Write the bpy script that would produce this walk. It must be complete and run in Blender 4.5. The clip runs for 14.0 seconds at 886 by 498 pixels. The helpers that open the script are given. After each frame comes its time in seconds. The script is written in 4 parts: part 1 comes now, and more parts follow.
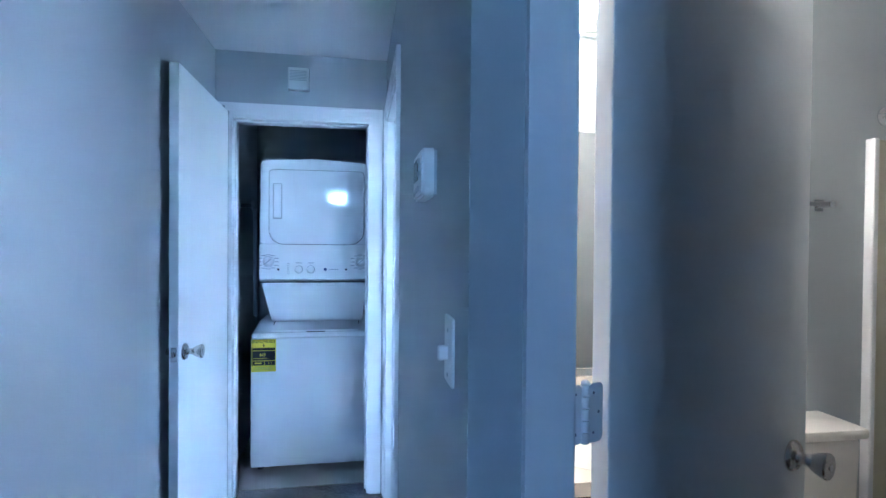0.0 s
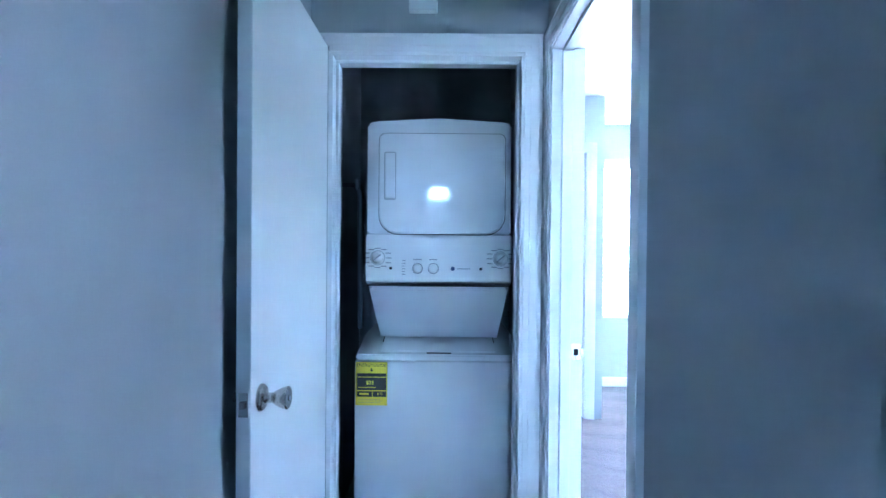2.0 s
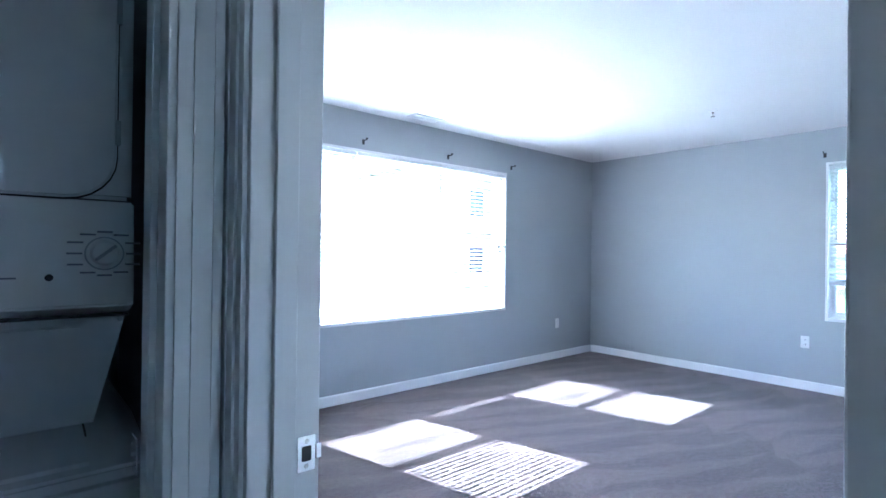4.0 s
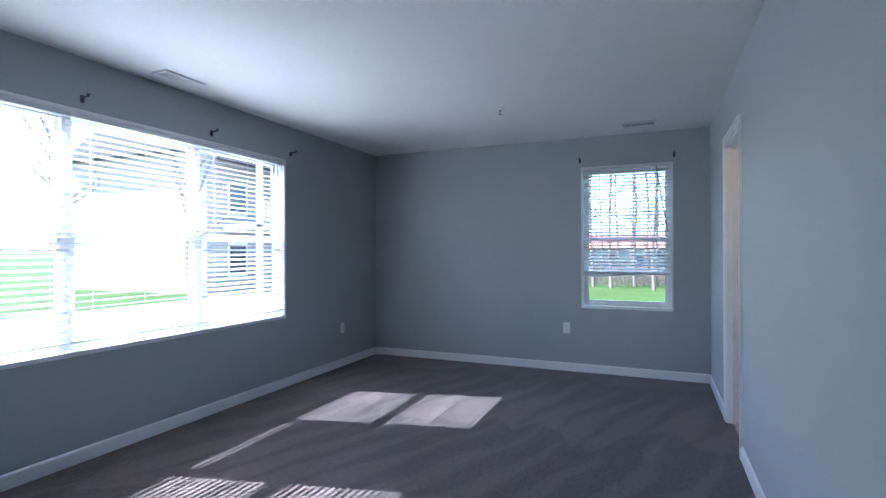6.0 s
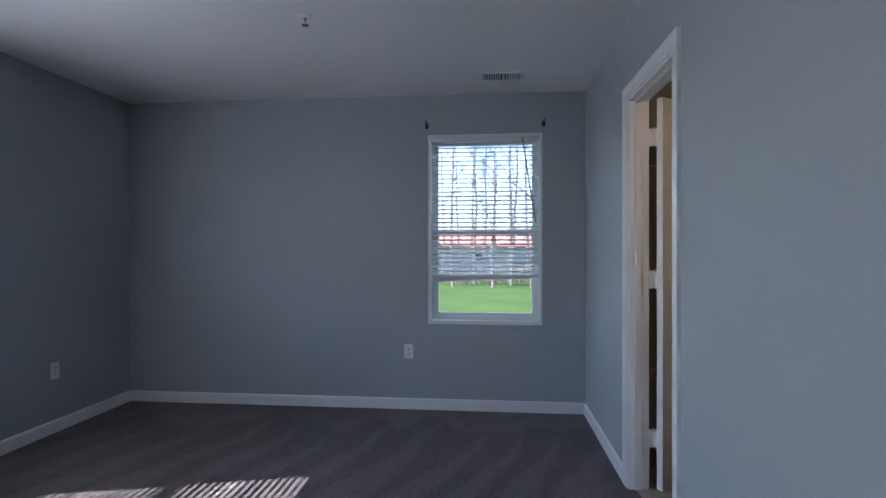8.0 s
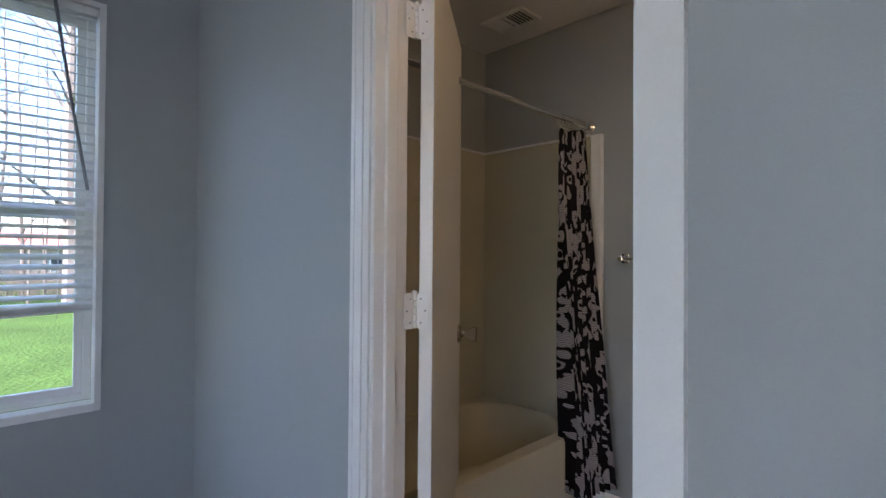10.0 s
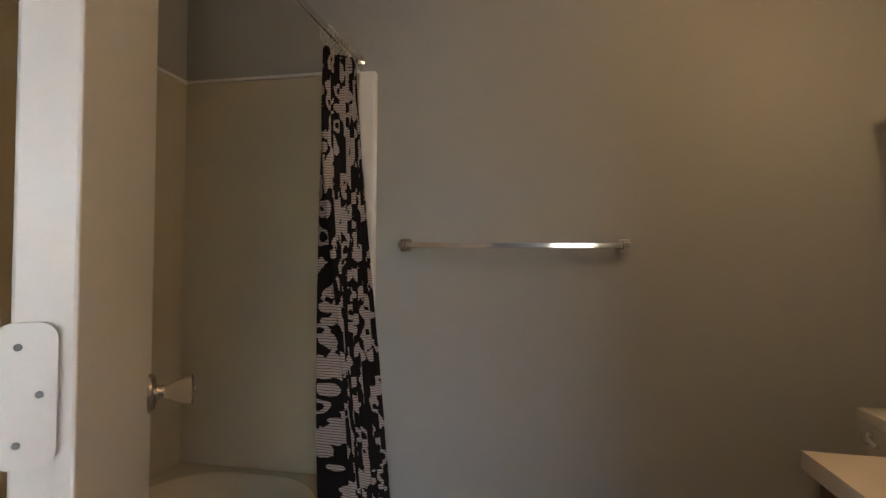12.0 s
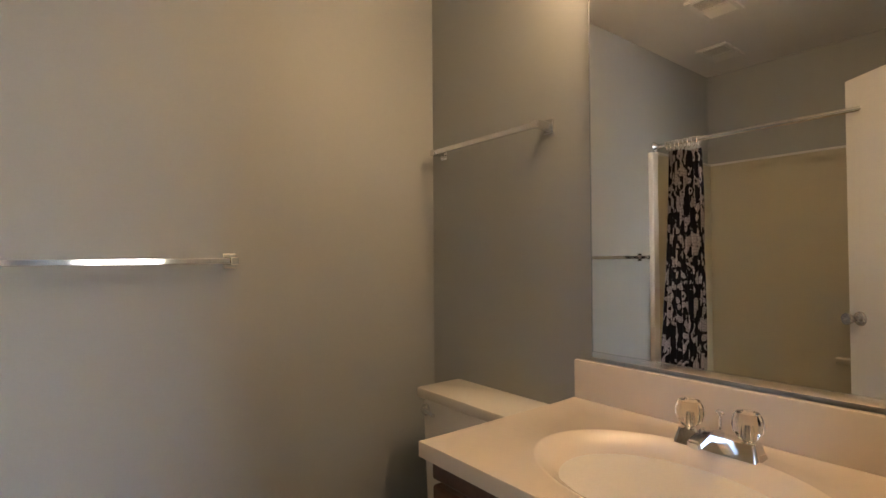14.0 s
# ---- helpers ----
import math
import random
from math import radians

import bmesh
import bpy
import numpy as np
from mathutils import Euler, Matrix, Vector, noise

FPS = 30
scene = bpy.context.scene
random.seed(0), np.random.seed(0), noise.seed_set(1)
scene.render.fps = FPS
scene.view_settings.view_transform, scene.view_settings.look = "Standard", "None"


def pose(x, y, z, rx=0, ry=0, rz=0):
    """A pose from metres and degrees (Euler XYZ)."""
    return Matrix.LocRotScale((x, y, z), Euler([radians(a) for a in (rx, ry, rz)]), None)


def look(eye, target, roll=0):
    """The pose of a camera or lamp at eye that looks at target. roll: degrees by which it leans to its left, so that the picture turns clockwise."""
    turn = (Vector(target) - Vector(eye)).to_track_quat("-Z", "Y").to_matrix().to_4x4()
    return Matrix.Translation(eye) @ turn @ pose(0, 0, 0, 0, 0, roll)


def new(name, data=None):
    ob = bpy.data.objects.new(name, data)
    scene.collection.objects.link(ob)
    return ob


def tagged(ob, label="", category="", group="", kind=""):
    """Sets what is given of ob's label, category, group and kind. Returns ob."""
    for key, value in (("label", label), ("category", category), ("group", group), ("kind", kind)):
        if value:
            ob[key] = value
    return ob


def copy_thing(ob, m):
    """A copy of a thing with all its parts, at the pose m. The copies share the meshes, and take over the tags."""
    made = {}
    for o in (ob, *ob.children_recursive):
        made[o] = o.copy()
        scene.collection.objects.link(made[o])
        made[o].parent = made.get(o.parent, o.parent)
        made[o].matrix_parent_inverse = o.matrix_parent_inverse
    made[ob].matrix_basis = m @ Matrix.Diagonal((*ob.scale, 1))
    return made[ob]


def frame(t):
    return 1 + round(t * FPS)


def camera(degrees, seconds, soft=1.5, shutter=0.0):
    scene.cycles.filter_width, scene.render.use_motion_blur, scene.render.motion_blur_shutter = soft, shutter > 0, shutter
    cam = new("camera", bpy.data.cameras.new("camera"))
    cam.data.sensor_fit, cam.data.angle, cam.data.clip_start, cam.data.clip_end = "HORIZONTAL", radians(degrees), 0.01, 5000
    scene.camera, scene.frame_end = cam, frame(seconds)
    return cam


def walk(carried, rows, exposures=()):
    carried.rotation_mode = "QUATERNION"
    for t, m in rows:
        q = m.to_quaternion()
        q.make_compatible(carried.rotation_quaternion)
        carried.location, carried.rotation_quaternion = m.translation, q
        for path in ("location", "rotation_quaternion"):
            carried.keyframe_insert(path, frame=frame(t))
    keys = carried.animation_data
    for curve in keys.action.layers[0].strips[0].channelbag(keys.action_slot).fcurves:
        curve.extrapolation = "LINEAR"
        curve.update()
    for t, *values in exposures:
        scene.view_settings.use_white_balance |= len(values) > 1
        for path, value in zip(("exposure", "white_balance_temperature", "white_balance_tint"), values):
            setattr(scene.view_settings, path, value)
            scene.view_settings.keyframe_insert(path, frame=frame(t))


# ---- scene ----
cam = camera(82.8, 14.0)

PATH = [
    (0, (0.453, 0.25, 1.375), (0.785, 2.222, 1.349), 0.5),
    (0.5, (0.379, 0.343, 1.342), (0.482, 2.34, 1.315), 0.4),
    (1, (0.32, 0.574, 1.337), (0.324, 2.574, 1.311), 0.5),
    (1.5, (0.277, 0.821, 1.318), (0.257, 2.82, 1.294), 0.6),
    (2, (0.228, 1.142, 1.314), (0.216, 3.142, 1.295), 0.5),
    (2.5, (0.213, 1.419, 1.296), (0.391, 3.411, 1.286), 0.8),
    (3, (0.178, 1.695, 1.271), (0.812, 3.592, 1.289), 1.0),
    (3.5, (0.266, 1.906, 1.283), (1.188, 3.680, 1.275), 1.4),
    (4, (0.325, 2.171, 1.264), (1.632, 3.684, 1.274), 0.7),
    (6.3, (0.774, 2.695, 1.262), (2.646, 3.397, 1.265), -0.1),
    (6.5, (0.878, 2.720, 1.259), (2.770, 3.368, 1.260), -0.1),
    (7, (1.237, 2.764, 1.265), (3.153, 3.337, 1.272), 0.0),
    (7.5, (1.692, 2.850, 1.258), (3.642, 3.297, 1.256), 0.0),
    (8, (2.162, 2.901, 1.246), (4.153, 3.085, 1.246), 0.0),
    (8.5, (2.622, 2.961, 1.253), (4.611, 2.748, 1.254), -0.1),
    (8.7, (2.815, 2.969, 1.250), (4.785, 2.621, 1.252), -0.0),
    (10.8, (4.278, 2.659, 1.218), (5.220, 0.895, 1.252), 0.4),
    (11, (4.335, 2.542, 1.213), (5.200, 0.739, 1.247), 0.4),
    (11.5, (4.415, 2.350, 1.174), (5.100, 0.471, 1.220), 0.2),
    (12, (4.509, 2.3, 1.175), (4.899, 0.338, 1.212), 0.5),
    (12.5, (4.584, 2.282, 1.191), (4.355, 0.295, 1.22), 0.1),
    (13, (4.607, 2.221, 1.214), (3.828, 0.379, 1.244), 0.1),
    (13.5, (4.634, 2.184, 1.224), (3.577, 0.486, 1.256), -0.3),
    (14, (4.676, 2.156, 1.224), (3.435, 0.589, 1.259), -0.4),
]

EXPOSURES = [(0, 6.7, 4300, 11), (1.5, 6.45, 4300, 10), (2, 6.45, 4350, 9), (2.5, 6.35, 4400, 9), (3, 5.65, 4600, 9), (3.5, 4.95, 4750, 9), (4, 4.45, 4850, 9), (4.2, 4.25, 4900, 10), (6.3, 2.6, 5100, 11), (7, 2.35, 5100, 11), (8, 2.25, 5400, 14), (8.7, 2.7, 5500, 15), (10.8, 2.5, 6150, 14), (11.5, 2.6, 6500, 14), (12.5, 3.4, 6500, 15), (14, 3.8, 6100, 14)]
walk(cam, [(t, look(eye, target, roll)) for t, eye, target, roll in PATH], EXPOSURES)

# ---- light ----
world = bpy.data.worlds.new("sky")
scene.world = world
world.use_nodes = True
_wn = world.node_tree
_sky = _wn.nodes.new("ShaderNodeTexSky")
_sky.sky_type, _sky.sun_disc = "NISHITA", False
_sky.sun_elevation, _sky.sun_rotation = radians(44), radians(-13.8)
_wn.links.new(_sky.outputs[0], _wn.nodes["Background"].inputs[0])
_wn.nodes["Background"].inputs[1].default_value = SKY_STRENGTH = 0.15


def lamp(name, kind, m, energy, color=(1, 1, 1), **more):
    data = bpy.data.lights.new(name, kind)
    data.energy, data.color = energy, color
    if kind == "SUN":
        data.angle = more["angle"]
    elif kind == "AREA":
        data.shape, data.size, data.size_y = "RECTANGLE", more["size"], more["size_y"]
    else:
        data.shadow_soft_size = more["radius"]
    ob = new(name, data)
    ob.matrix_world = m
    return ob


SUN_TO = Vector((0.245, -1.0, -0.99))
lamp("sun", "SUN", look((0, 30, 30), Vector((0, 30, 30)) + SUN_TO), 5.0, (1.0, 0.95, 0.88), angle=radians(0.35))
# skylight entering by the small high window at the far end of the hall
lamp("front_window_light", "AREA", look((0.10, -2.46, 2.12), (0.10, 0.0, 1.7)), 0.145, (0.72, 0.88, 1.0), size=0.27, size_y=0.19)

# ---- materials ----
def mat(name, color, rough=0.5, metal=0.0, **o):
    """A node material: two scales of colour variation (vary, grain), bump and optional second colour."""
    m = bpy.data.materials.new(name)
    m.use_nodes = True
    t = m.node_tree
    N, L = t.nodes, t.links
    b = N["Principled BSDF"]
    b.inputs["Roughness"].default_value, b.inputs["Metallic"].default_value = rough, metal
    b.inputs["Base Color"].default_value = (*color, 1)
    co = N.new("ShaderNodeTexCoord").outputs["Object"]
    if o.get("world", True):
        co = N.new("ShaderNodeNewGeometry").outputs["Position"]
    vary, grain = o.get("vary", 0.06), o.get("grain", 0.05)
    big = N.new("ShaderNodeTexNoise")
    big.inputs["Scale"].default_value, big.inputs["Detail"].default_value = o.get("big", 2.2), 4
    fine = N.new("ShaderNodeTexNoise")
    fine.inputs["Scale"].default_value, fine.inputs["Detail"].default_value = o.get("fine", 180), 3
    L.new(co, big.inputs["Vector"]), L.new(co, fine.inputs["Vector"])

    def math_node(op, a, c):
        n = N.new("ShaderNodeMath")
        n.operation = op
        for i, v in enumerate((a, c)):
            if isinstance(v, (int, float)):
                n.inputs[i].default_value = v
            else:
                L.new(v, n.inputs[i])
        return n.outputs[0]

    v = math_node("ADD", math_node("MULTIPLY", math_node("SUBTRACT", big.outputs["Fac"], 0.5), vary * 2),
                  math_node("MULTIPLY", math_node("SUBTRACT", fine.outputs["Fac"], 0.5), grain * 2))
    v = math_node("ADD", v, 1.0)
    sc = N.new("ShaderNodeVectorMath")
    sc.operation = "SCALE"
    sc.inputs[0].default_value = color
    L.new(v, sc.inputs["Scale"])
    L.new(sc.outputs[0], b.inputs["Base Color"])
    bump = N.new("ShaderNodeBump")
    bump.inputs["Strength"].default_value, bump.inputs["Distance"].default_value = o.get("bump", 0.15), o.get("depth", 0.001)
    L.new(fine.outputs["Fac"], bump.inputs["Height"])
    L.new(bump.outputs[0], b.inputs["Normal"])
    r = math_node("ADD", math_node("MULTIPLY", math_node("SUBTRACT", big.outputs["Fac"], 0.5), o.get("wear", 0.12)), rough)
    L.new(r, b.inputs["Roughness"])
    if "emit" in o:
        b.inputs["Emission Color"].default_value, b.inputs["Emission Strength"].default_value = (*o["tint"], 1), o["emit"]
    if "spec" in o:
        b.inputs["Specular IOR Level"].default_value = o["spec"]
    return m


PAINT = mat("wall_paint", (0.38, 0.405, 0.42), 0.62, vary=0.03, grain=0.03, fine=240, bump=0.25, wear=0.05)
BATH_PAINT = PAINT
CEILING = mat("ceiling_paint", (0.78, 0.78, 0.78), 0.9, vary=0.03, grain=0.06, fine=120, bump=0.5, depth=0.002, spec=0.1)
TRIM = mat("trim_paint", (0.80, 0.80, 0.80), 0.36, vary=0.03, grain=0.02, bump=0.02, wear=0.05)
DOOR = mat("door_paint", (0.79, 0.79, 0.78), 0.34, vary=0.03, grain=0.03, fine=90, bump=0.08)
ENAMEL = mat("white_enamel", (0.80, 0.81, 0.82), 0.05, vary=0.01, grain=0.01, bump=0.0, wear=0.02, spec=0.3)
PLASTIC = mat("white_plastic", (0.78, 0.78, 0.76), 0.35, vary=0.02, grain=0.02, bump=0.03)
GREY = mat("grey_plastic", (0.42, 0.44, 0.46), 0.4)
DARK = mat("near_black", (0.015, 0.016, 0.018), 0.5)
PRINT = mat("grey_print", (0.22, 0.24, 0.27), 0.5)
CHROME = mat("chrome", (0.80, 0.80, 0.80), 0.09, 1.0, vary=0.03, grain=0.02, bump=0.02, wear=0.06)
NICKEL = mat("brushed_nickel", (0.60, 0.57, 0.53), 0.26, 1.0, vary=0.05, bump=0.05)
BLACK = mat("black_iron", (0.02, 0.02, 0.02), 0.55)
YELLOW = mat("yellow_paper", (0.75, 0.62, 0.03), 0.6, vary=0.02)
LCD = mat("lcd_glass", (0.07, 0.09, 0.09), 0.15)
SHELL = mat("surround_acrylic", (0.60, 0.56, 0.43), 0.28, vary=0.02, grain=0.02, bump=0.02, wear=0.01)
MARBLE = mat("cultured_marble", (0.80, 0.72, 0.62), 0.17, vary=0.04, grain=0.01, big=6, bump=0.01)
CHINA = mat("white_china", (0.80, 0.77, 0.71), 0.12, vary=0.02, grain=0.0, bump=0.0)
LAMINATE = mat("white_laminate", (0.76, 0.74, 0.70), 0.35, vary=0.03)
WOOD = mat("dark_oak", (0.10, 0.045, 0.025), 0.4, vary=0.35, grain=0.4, big=14, fine=60, bump=0.2)
VINYL = mat("vinyl_floor", (0.33, 0.29, 0.25), 0.35, vary=0.12, grain=0.08, big=9)
BLIND = mat("blind_vinyl", (0.78, 0.79, 0.80), 0.35, vary=0.02, grain=0.0, bump=0.0)
SASH = mat("window_vinyl", (0.80, 0.80, 0.80), 0.35, vary=0.03)
BARK = mat("bark", (0.16, 0.125, 0.105), 0.9, vary=0.3, grain=0.3, big=3, fine=30, bump=0.6, depth=0.01)
SIDING = mat("siding", (0.34, 0.30, 0.27), 0.8, vary=0.12)
CONCRETE = mat("pale_concrete", (0.50, 0.49, 0.46), 0.85, vary=0.15, grain=0.15, big=0.7, fine=25, bump=0.4)
BRICKS = mat("red_brick", (0.42, 0.13, 0.10), 0.85, vary=0.15, grain=0.2, fine=20)
ROOF = mat("roof_shingle", (0.10, 0.09, 0.09), 0.9, vary=0.2)
PANE = mat("far_pane", (0.05, 0.06, 0.07), 0.1)
BULB = mat("lit_bulb", (0.9, 0.85, 0.7), 0.3, emit=5.8, tint=(1.0, 0.62, 0.29))
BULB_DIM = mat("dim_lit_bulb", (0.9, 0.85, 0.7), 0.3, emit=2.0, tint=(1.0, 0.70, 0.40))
BRUSH = mat("brushwood", (0.17, 0.13, 0.10), 0.9, vary=0.35, grain=0.3, fine=8)


def carpet_material():
    """Cut pile: tufts at two sizes, and vacuum strokes as pointed wedges along x and y."""
    m = mat("carpet", (0.108, 0.082, 0.078), 0.95, vary=0.0, grain=1.1, fine=150, bump=1.0, depth=0.006, wear=0.0, spec=0.05)
    t = m.node_tree
    N, L = t.nodes, t.links
    b = N["Principled BSDF"]
    old = b.inputs["Base Color"].links[0].from_socket
    geo = N.new("ShaderNodeNewGeometry").outputs["Position"]

    def calc(op, a, c=0.0, clamp=False):
        n = N.new("ShaderNodeMath")
        n.operation, n.use_clamp = op, clamp
        for k, v in enumerate((a, c)):
            if isinstance(v, (int, float)):
                n.inputs[k].default_value = v
            else:
                L.new(v, n.inputs[k])
        return n.outputs[0]

    def noise_at(scale, detail, stretch=(1, 1, 1)):
        mp = N.new("ShaderNodeMapping")
        mp.inputs["Scale"].default_value = stretch
        L.new(geo, mp.inputs["Vector"])
        n = N.new("ShaderNodeTexNoise")
        n.inputs["Scale"].default_value, n.inputs["Detail"].default_value = scale, detail
        L.new(mp.outputs[0], n.inputs["Vector"])
        return n.outputs["Fac"]

    xyz = N.new("ShaderNodeSeparateXYZ")
    L.new(geo, xyz.inputs[0])
    x, y = xyz.outputs[0], xyz.outputs[1]
    sway = calc("MULTIPLY", calc("SUBTRACT", noise_at(0.9, 2), 0.5), 0.55)
    # one triangle wave across the strokes, one long saw along them: their comparison cuts pointed wedges
    across = calc("PINGPONG", calc("ADD", calc("ADD", y, calc("MULTIPLY", x, 0.35)), sway), 0.15)
    along = calc("FRACT", calc("ADD", calc("MULTIPLY", x, 0.62), calc("MULTIPLY", noise_at(1.3, 1, (0.3, 2.2, 1)), 0.9)))
    edge = calc("SUBTRACT", calc("DIVIDE", across, 0.15), along)
    wedge = calc("ADD", calc("MULTIPLY", edge, 3.5), 0.5, True)
    clump = noise_at(48, 3)
    worn = noise_at(2.2, 4)
    f = calc("ADD", calc("MULTIPLY", wedge, 0.36), 0.75)
    f = calc("ADD", f, calc("MULTIPLY", calc("SUBTRACT", clump, 0.5), 1.9))
    f = calc("ADD", f, calc("MULTIPLY", calc("SUBTRACT", worn, 0.5), 0.3))
    sc = N.new("ShaderNodeVectorMath")
    sc.operation = "SCALE"
    L.new(old, sc.inputs[0]), L.new(f, sc.inputs["Scale"])
    L.new(sc.outputs[0], b.inputs["Base Color"])
    b.inputs["Sheen Weight"].default_value = 0.25
    return m


def grass_material():
    return mat("grass", (0.04, 0.068, 0.015), 0.95, vary=0.5, grain=0.5, big=0.8, fine=14, bump=0.8, depth=0.05, spec=0.1)


def damask_material():
    """Black cloth with grey scrolls and leaf shapes, in the cloth's own u (across) and v (up) metres."""
    m = mat("damask_cloth", (0.5, 0.5, 0.5), 0.85, spec=0.1)
    t = m.node_tree
    N, L = t.nodes, t.links
    b = N["Principled BSDF"]
    uv = N.new("ShaderNodeUVMap").outputs[0]
    wob = N.new("ShaderNodeTexNoise")
    wob.inputs["Scale"].default_value, wob.inputs["Detail"].default_value = 9, 2
    L.new(uv, wob.inputs["Vector"])
    mix = N.new("ShaderNodeVectorMath")
    mix.operation = "MULTIPLY_ADD"
    mix.inputs[1].default_value = (0.07, 0.07, 0)
    L.new(wob.outputs["Color"], mix.inputs[0]), L.new(uv, mix.inputs[2])

    def rings(scale, lo, hi, rnd):
        v = N.new("ShaderNodeTexVoronoi")
        v.inputs["Scale"].default_value, v.inputs["Randomness"].default_value = scale, rnd
        L.new(mix.outputs[0], v.inputs["Vector"])
        r = N.new("ShaderNodeValToRGB")
        r.color_ramp.interpolation = "CONSTANT"
        e = r.color_ramp.elements
        e[0].position, e[0].color = 0.0, (0, 0, 0, 1)
        e[1].position, e[1].color = lo, (1, 1, 1, 1)
        x = e.new(hi)
        x.color = (0, 0, 0, 1)
        L.new(v.outputs["Distance"], r.inputs[0])
        return r.outputs[0]

    leaf = N.new("ShaderNodeTexNoise")
    leaf.inputs["Scale"].default_value, leaf.inputs["Detail"].default_value = 14, 3.0
    mp = N.new("ShaderNodeMapping")
    mp.inputs["Scale"].default_value = (1.0, 0.62, 1)
    L.new(mix.outputs[0], mp.inputs[0]), L.new(mp.outputs[0], leaf.inputs["Vector"])
    step = N.new("ShaderNodeMath")
    step.operation, step.inputs[1].default_value = "GREATER_THAN", 0.55
    L.new(leaf.outputs["Fac"], step.inputs[0])
    mx = N.new("ShaderNodeMath")
    mx.operation = "MAXIMUM"
    L.new(rings(15, 0.22, 0.40, 0.8), mx.inputs[0]), L.new(step.outputs[0], mx.inputs[1])
    wave = N.new("ShaderNodeTexWave")
    wave.bands_direction = "Y"
    wave.inputs["Scale"].default_value, wave.inputs["Distortion"].default_value, wave.inputs["Detail"].default_value = 38, 2.5, 2
    L.new(uv, wave.inputs["Vector"])
    thr = N.new("ShaderNodeMapRange")
    thr.inputs["From Min"].default_value, thr.inputs["From Max"].default_value = 0.12, 0.4
    thr.inputs["To Min"].default_value, thr.inputs["To Max"].default_value = 0.25, 1.0
    L.new(wave.outputs["Fac"], thr.inputs["Value"])
    mul = N.new("ShaderNodeMath")
    mul.operation = "MULTIPLY"
    L.new(mx.outputs[0], mul.inputs[0]), L.new(thr.outputs[0], mul.inputs[1])
    ramp = N.new("ShaderNodeMix")
    ramp.data_type = "RGBA"
    L.new(mul.outputs[0], ramp.inputs[0])
    ramp.inputs[6].default_value, ramp.inputs[7].default_value = (0.012, 0.011, 0.014, 1), (0.44, 0.39, 0.39, 1)
    L.new(ramp.outputs[2], b.inputs["Base Color"])
    return m


def clear_material(name, ior, rough, tint=(1, 1, 1)):
    m = bpy.data.materials.new(name)
    m.use_nodes = True
    b = m.node_tree.nodes["Principled BSDF"]
    b.inputs["Base Color"].default_value = (*tint, 1)
    b.inputs["Transmission Weight"].default_value, b.inputs["IOR"].default_value, b.inputs["Roughness"].default_value = 1.0, ior, rough
    return m


CARPET, GRASS, DAMASK = carpet_material(), grass_material(), damask_material()
GLASS = clear_material("window_glass", 1.02, 0.0)
ACRYLIC = clear_material("clear_acrylic", 1.32, 0.02, (1.0, 0.97, 0.9))
MIRROR = mat("mirror_silver", (0.90, 0.91, 0.90), 0.0, 1.0, vary=0.0, grain=0.0, bump=0.0, wear=0.0)

# ---- shape helpers ----
def box(bm, x0, x1, y0, y1, z0, z1, bevel=0.0, m=None):
    made = bmesh.ops.create_cube(bm, size=1.0)["verts"]
    for v in made:
        v.co = Vector((x0 + (v.co.x + 0.5) * (x1 - x0), y0 + (v.co.y + 0.5) * (y1 - y0), z0 + (v.co.z + 0.5) * (z1 - z0)))
    if bevel:
        edges = list({e for v in made for e in v.link_edges})
        made = bmesh.ops.bevel(bm, geom=edges, offset=bevel, segments=2, profile=0.5, affect="EDGES")["verts"]
    if m is not None:
        bmesh.ops.transform(bm, matrix=m, verts=[v for v in made if v.is_valid])
    return bm


def bx(x0, x1, y0, y1, z0, z1, bevel=0.0, m=None):
    return box(bmesh.new(), x0, x1, y0, y1, z0, z1, bevel, m)


def lathe(profile, m=None, n=24, bm=None):
    """Turns a profile of (radius, height) round z."""
    bm = bm or bmesh.new()
    rings = [[bm.verts.new((r * math.cos(2 * math.pi * i / n), r * math.sin(2 * math.pi * i / n), z)) for i in range(n)] for r, z in profile]
    for a, b in zip(rings, rings[1:]):
        for i in range(n):
            bm.faces.new((a[i], a[(i + 1) % n], b[(i + 1) % n], b[i]))
    bm.faces.new(list(reversed(rings[0])))
    bm.faces.new(rings[-1])
    if m is not None:
        bmesh.ops.transform(bm, matrix=m, verts=[v for r in rings for v in r])
    return bm


def tube(points, radius, n=10, bm=None, taper=1.0):
    """A round bar along points."""
    bm = bm or bmesh.new()
    pts = [Vector(p) for p in points]
    rings = []
    for i, p in enumerate(pts):
        d = (pts[min(i + 1, len(pts) - 1)] - pts[max(i - 1, 0)]).normalized()
        a = d.orthogonal().normalized() if not rings else (side - side.dot(d) * d).normalized()
        side, c = a, d.cross(a)
        r = radius * (1 + (taper - 1) * i / max(len(pts) - 1, 1))
        rings.append([bm.verts.new(p + r * (math.cos(2 * math.pi * k / n) * a + math.sin(2 * math.pi * k / n) * c)) for k in range(n)])
    for a, b in zip(rings, rings[1:]):
        for i in range(n):
            bm.faces.new((a[i], a[(i + 1) % n], b[(i + 1) % n], b[i]))
    bm.faces.new(list(reversed(rings[0])))
    bm.faces.new(rings[-1])
    return bm


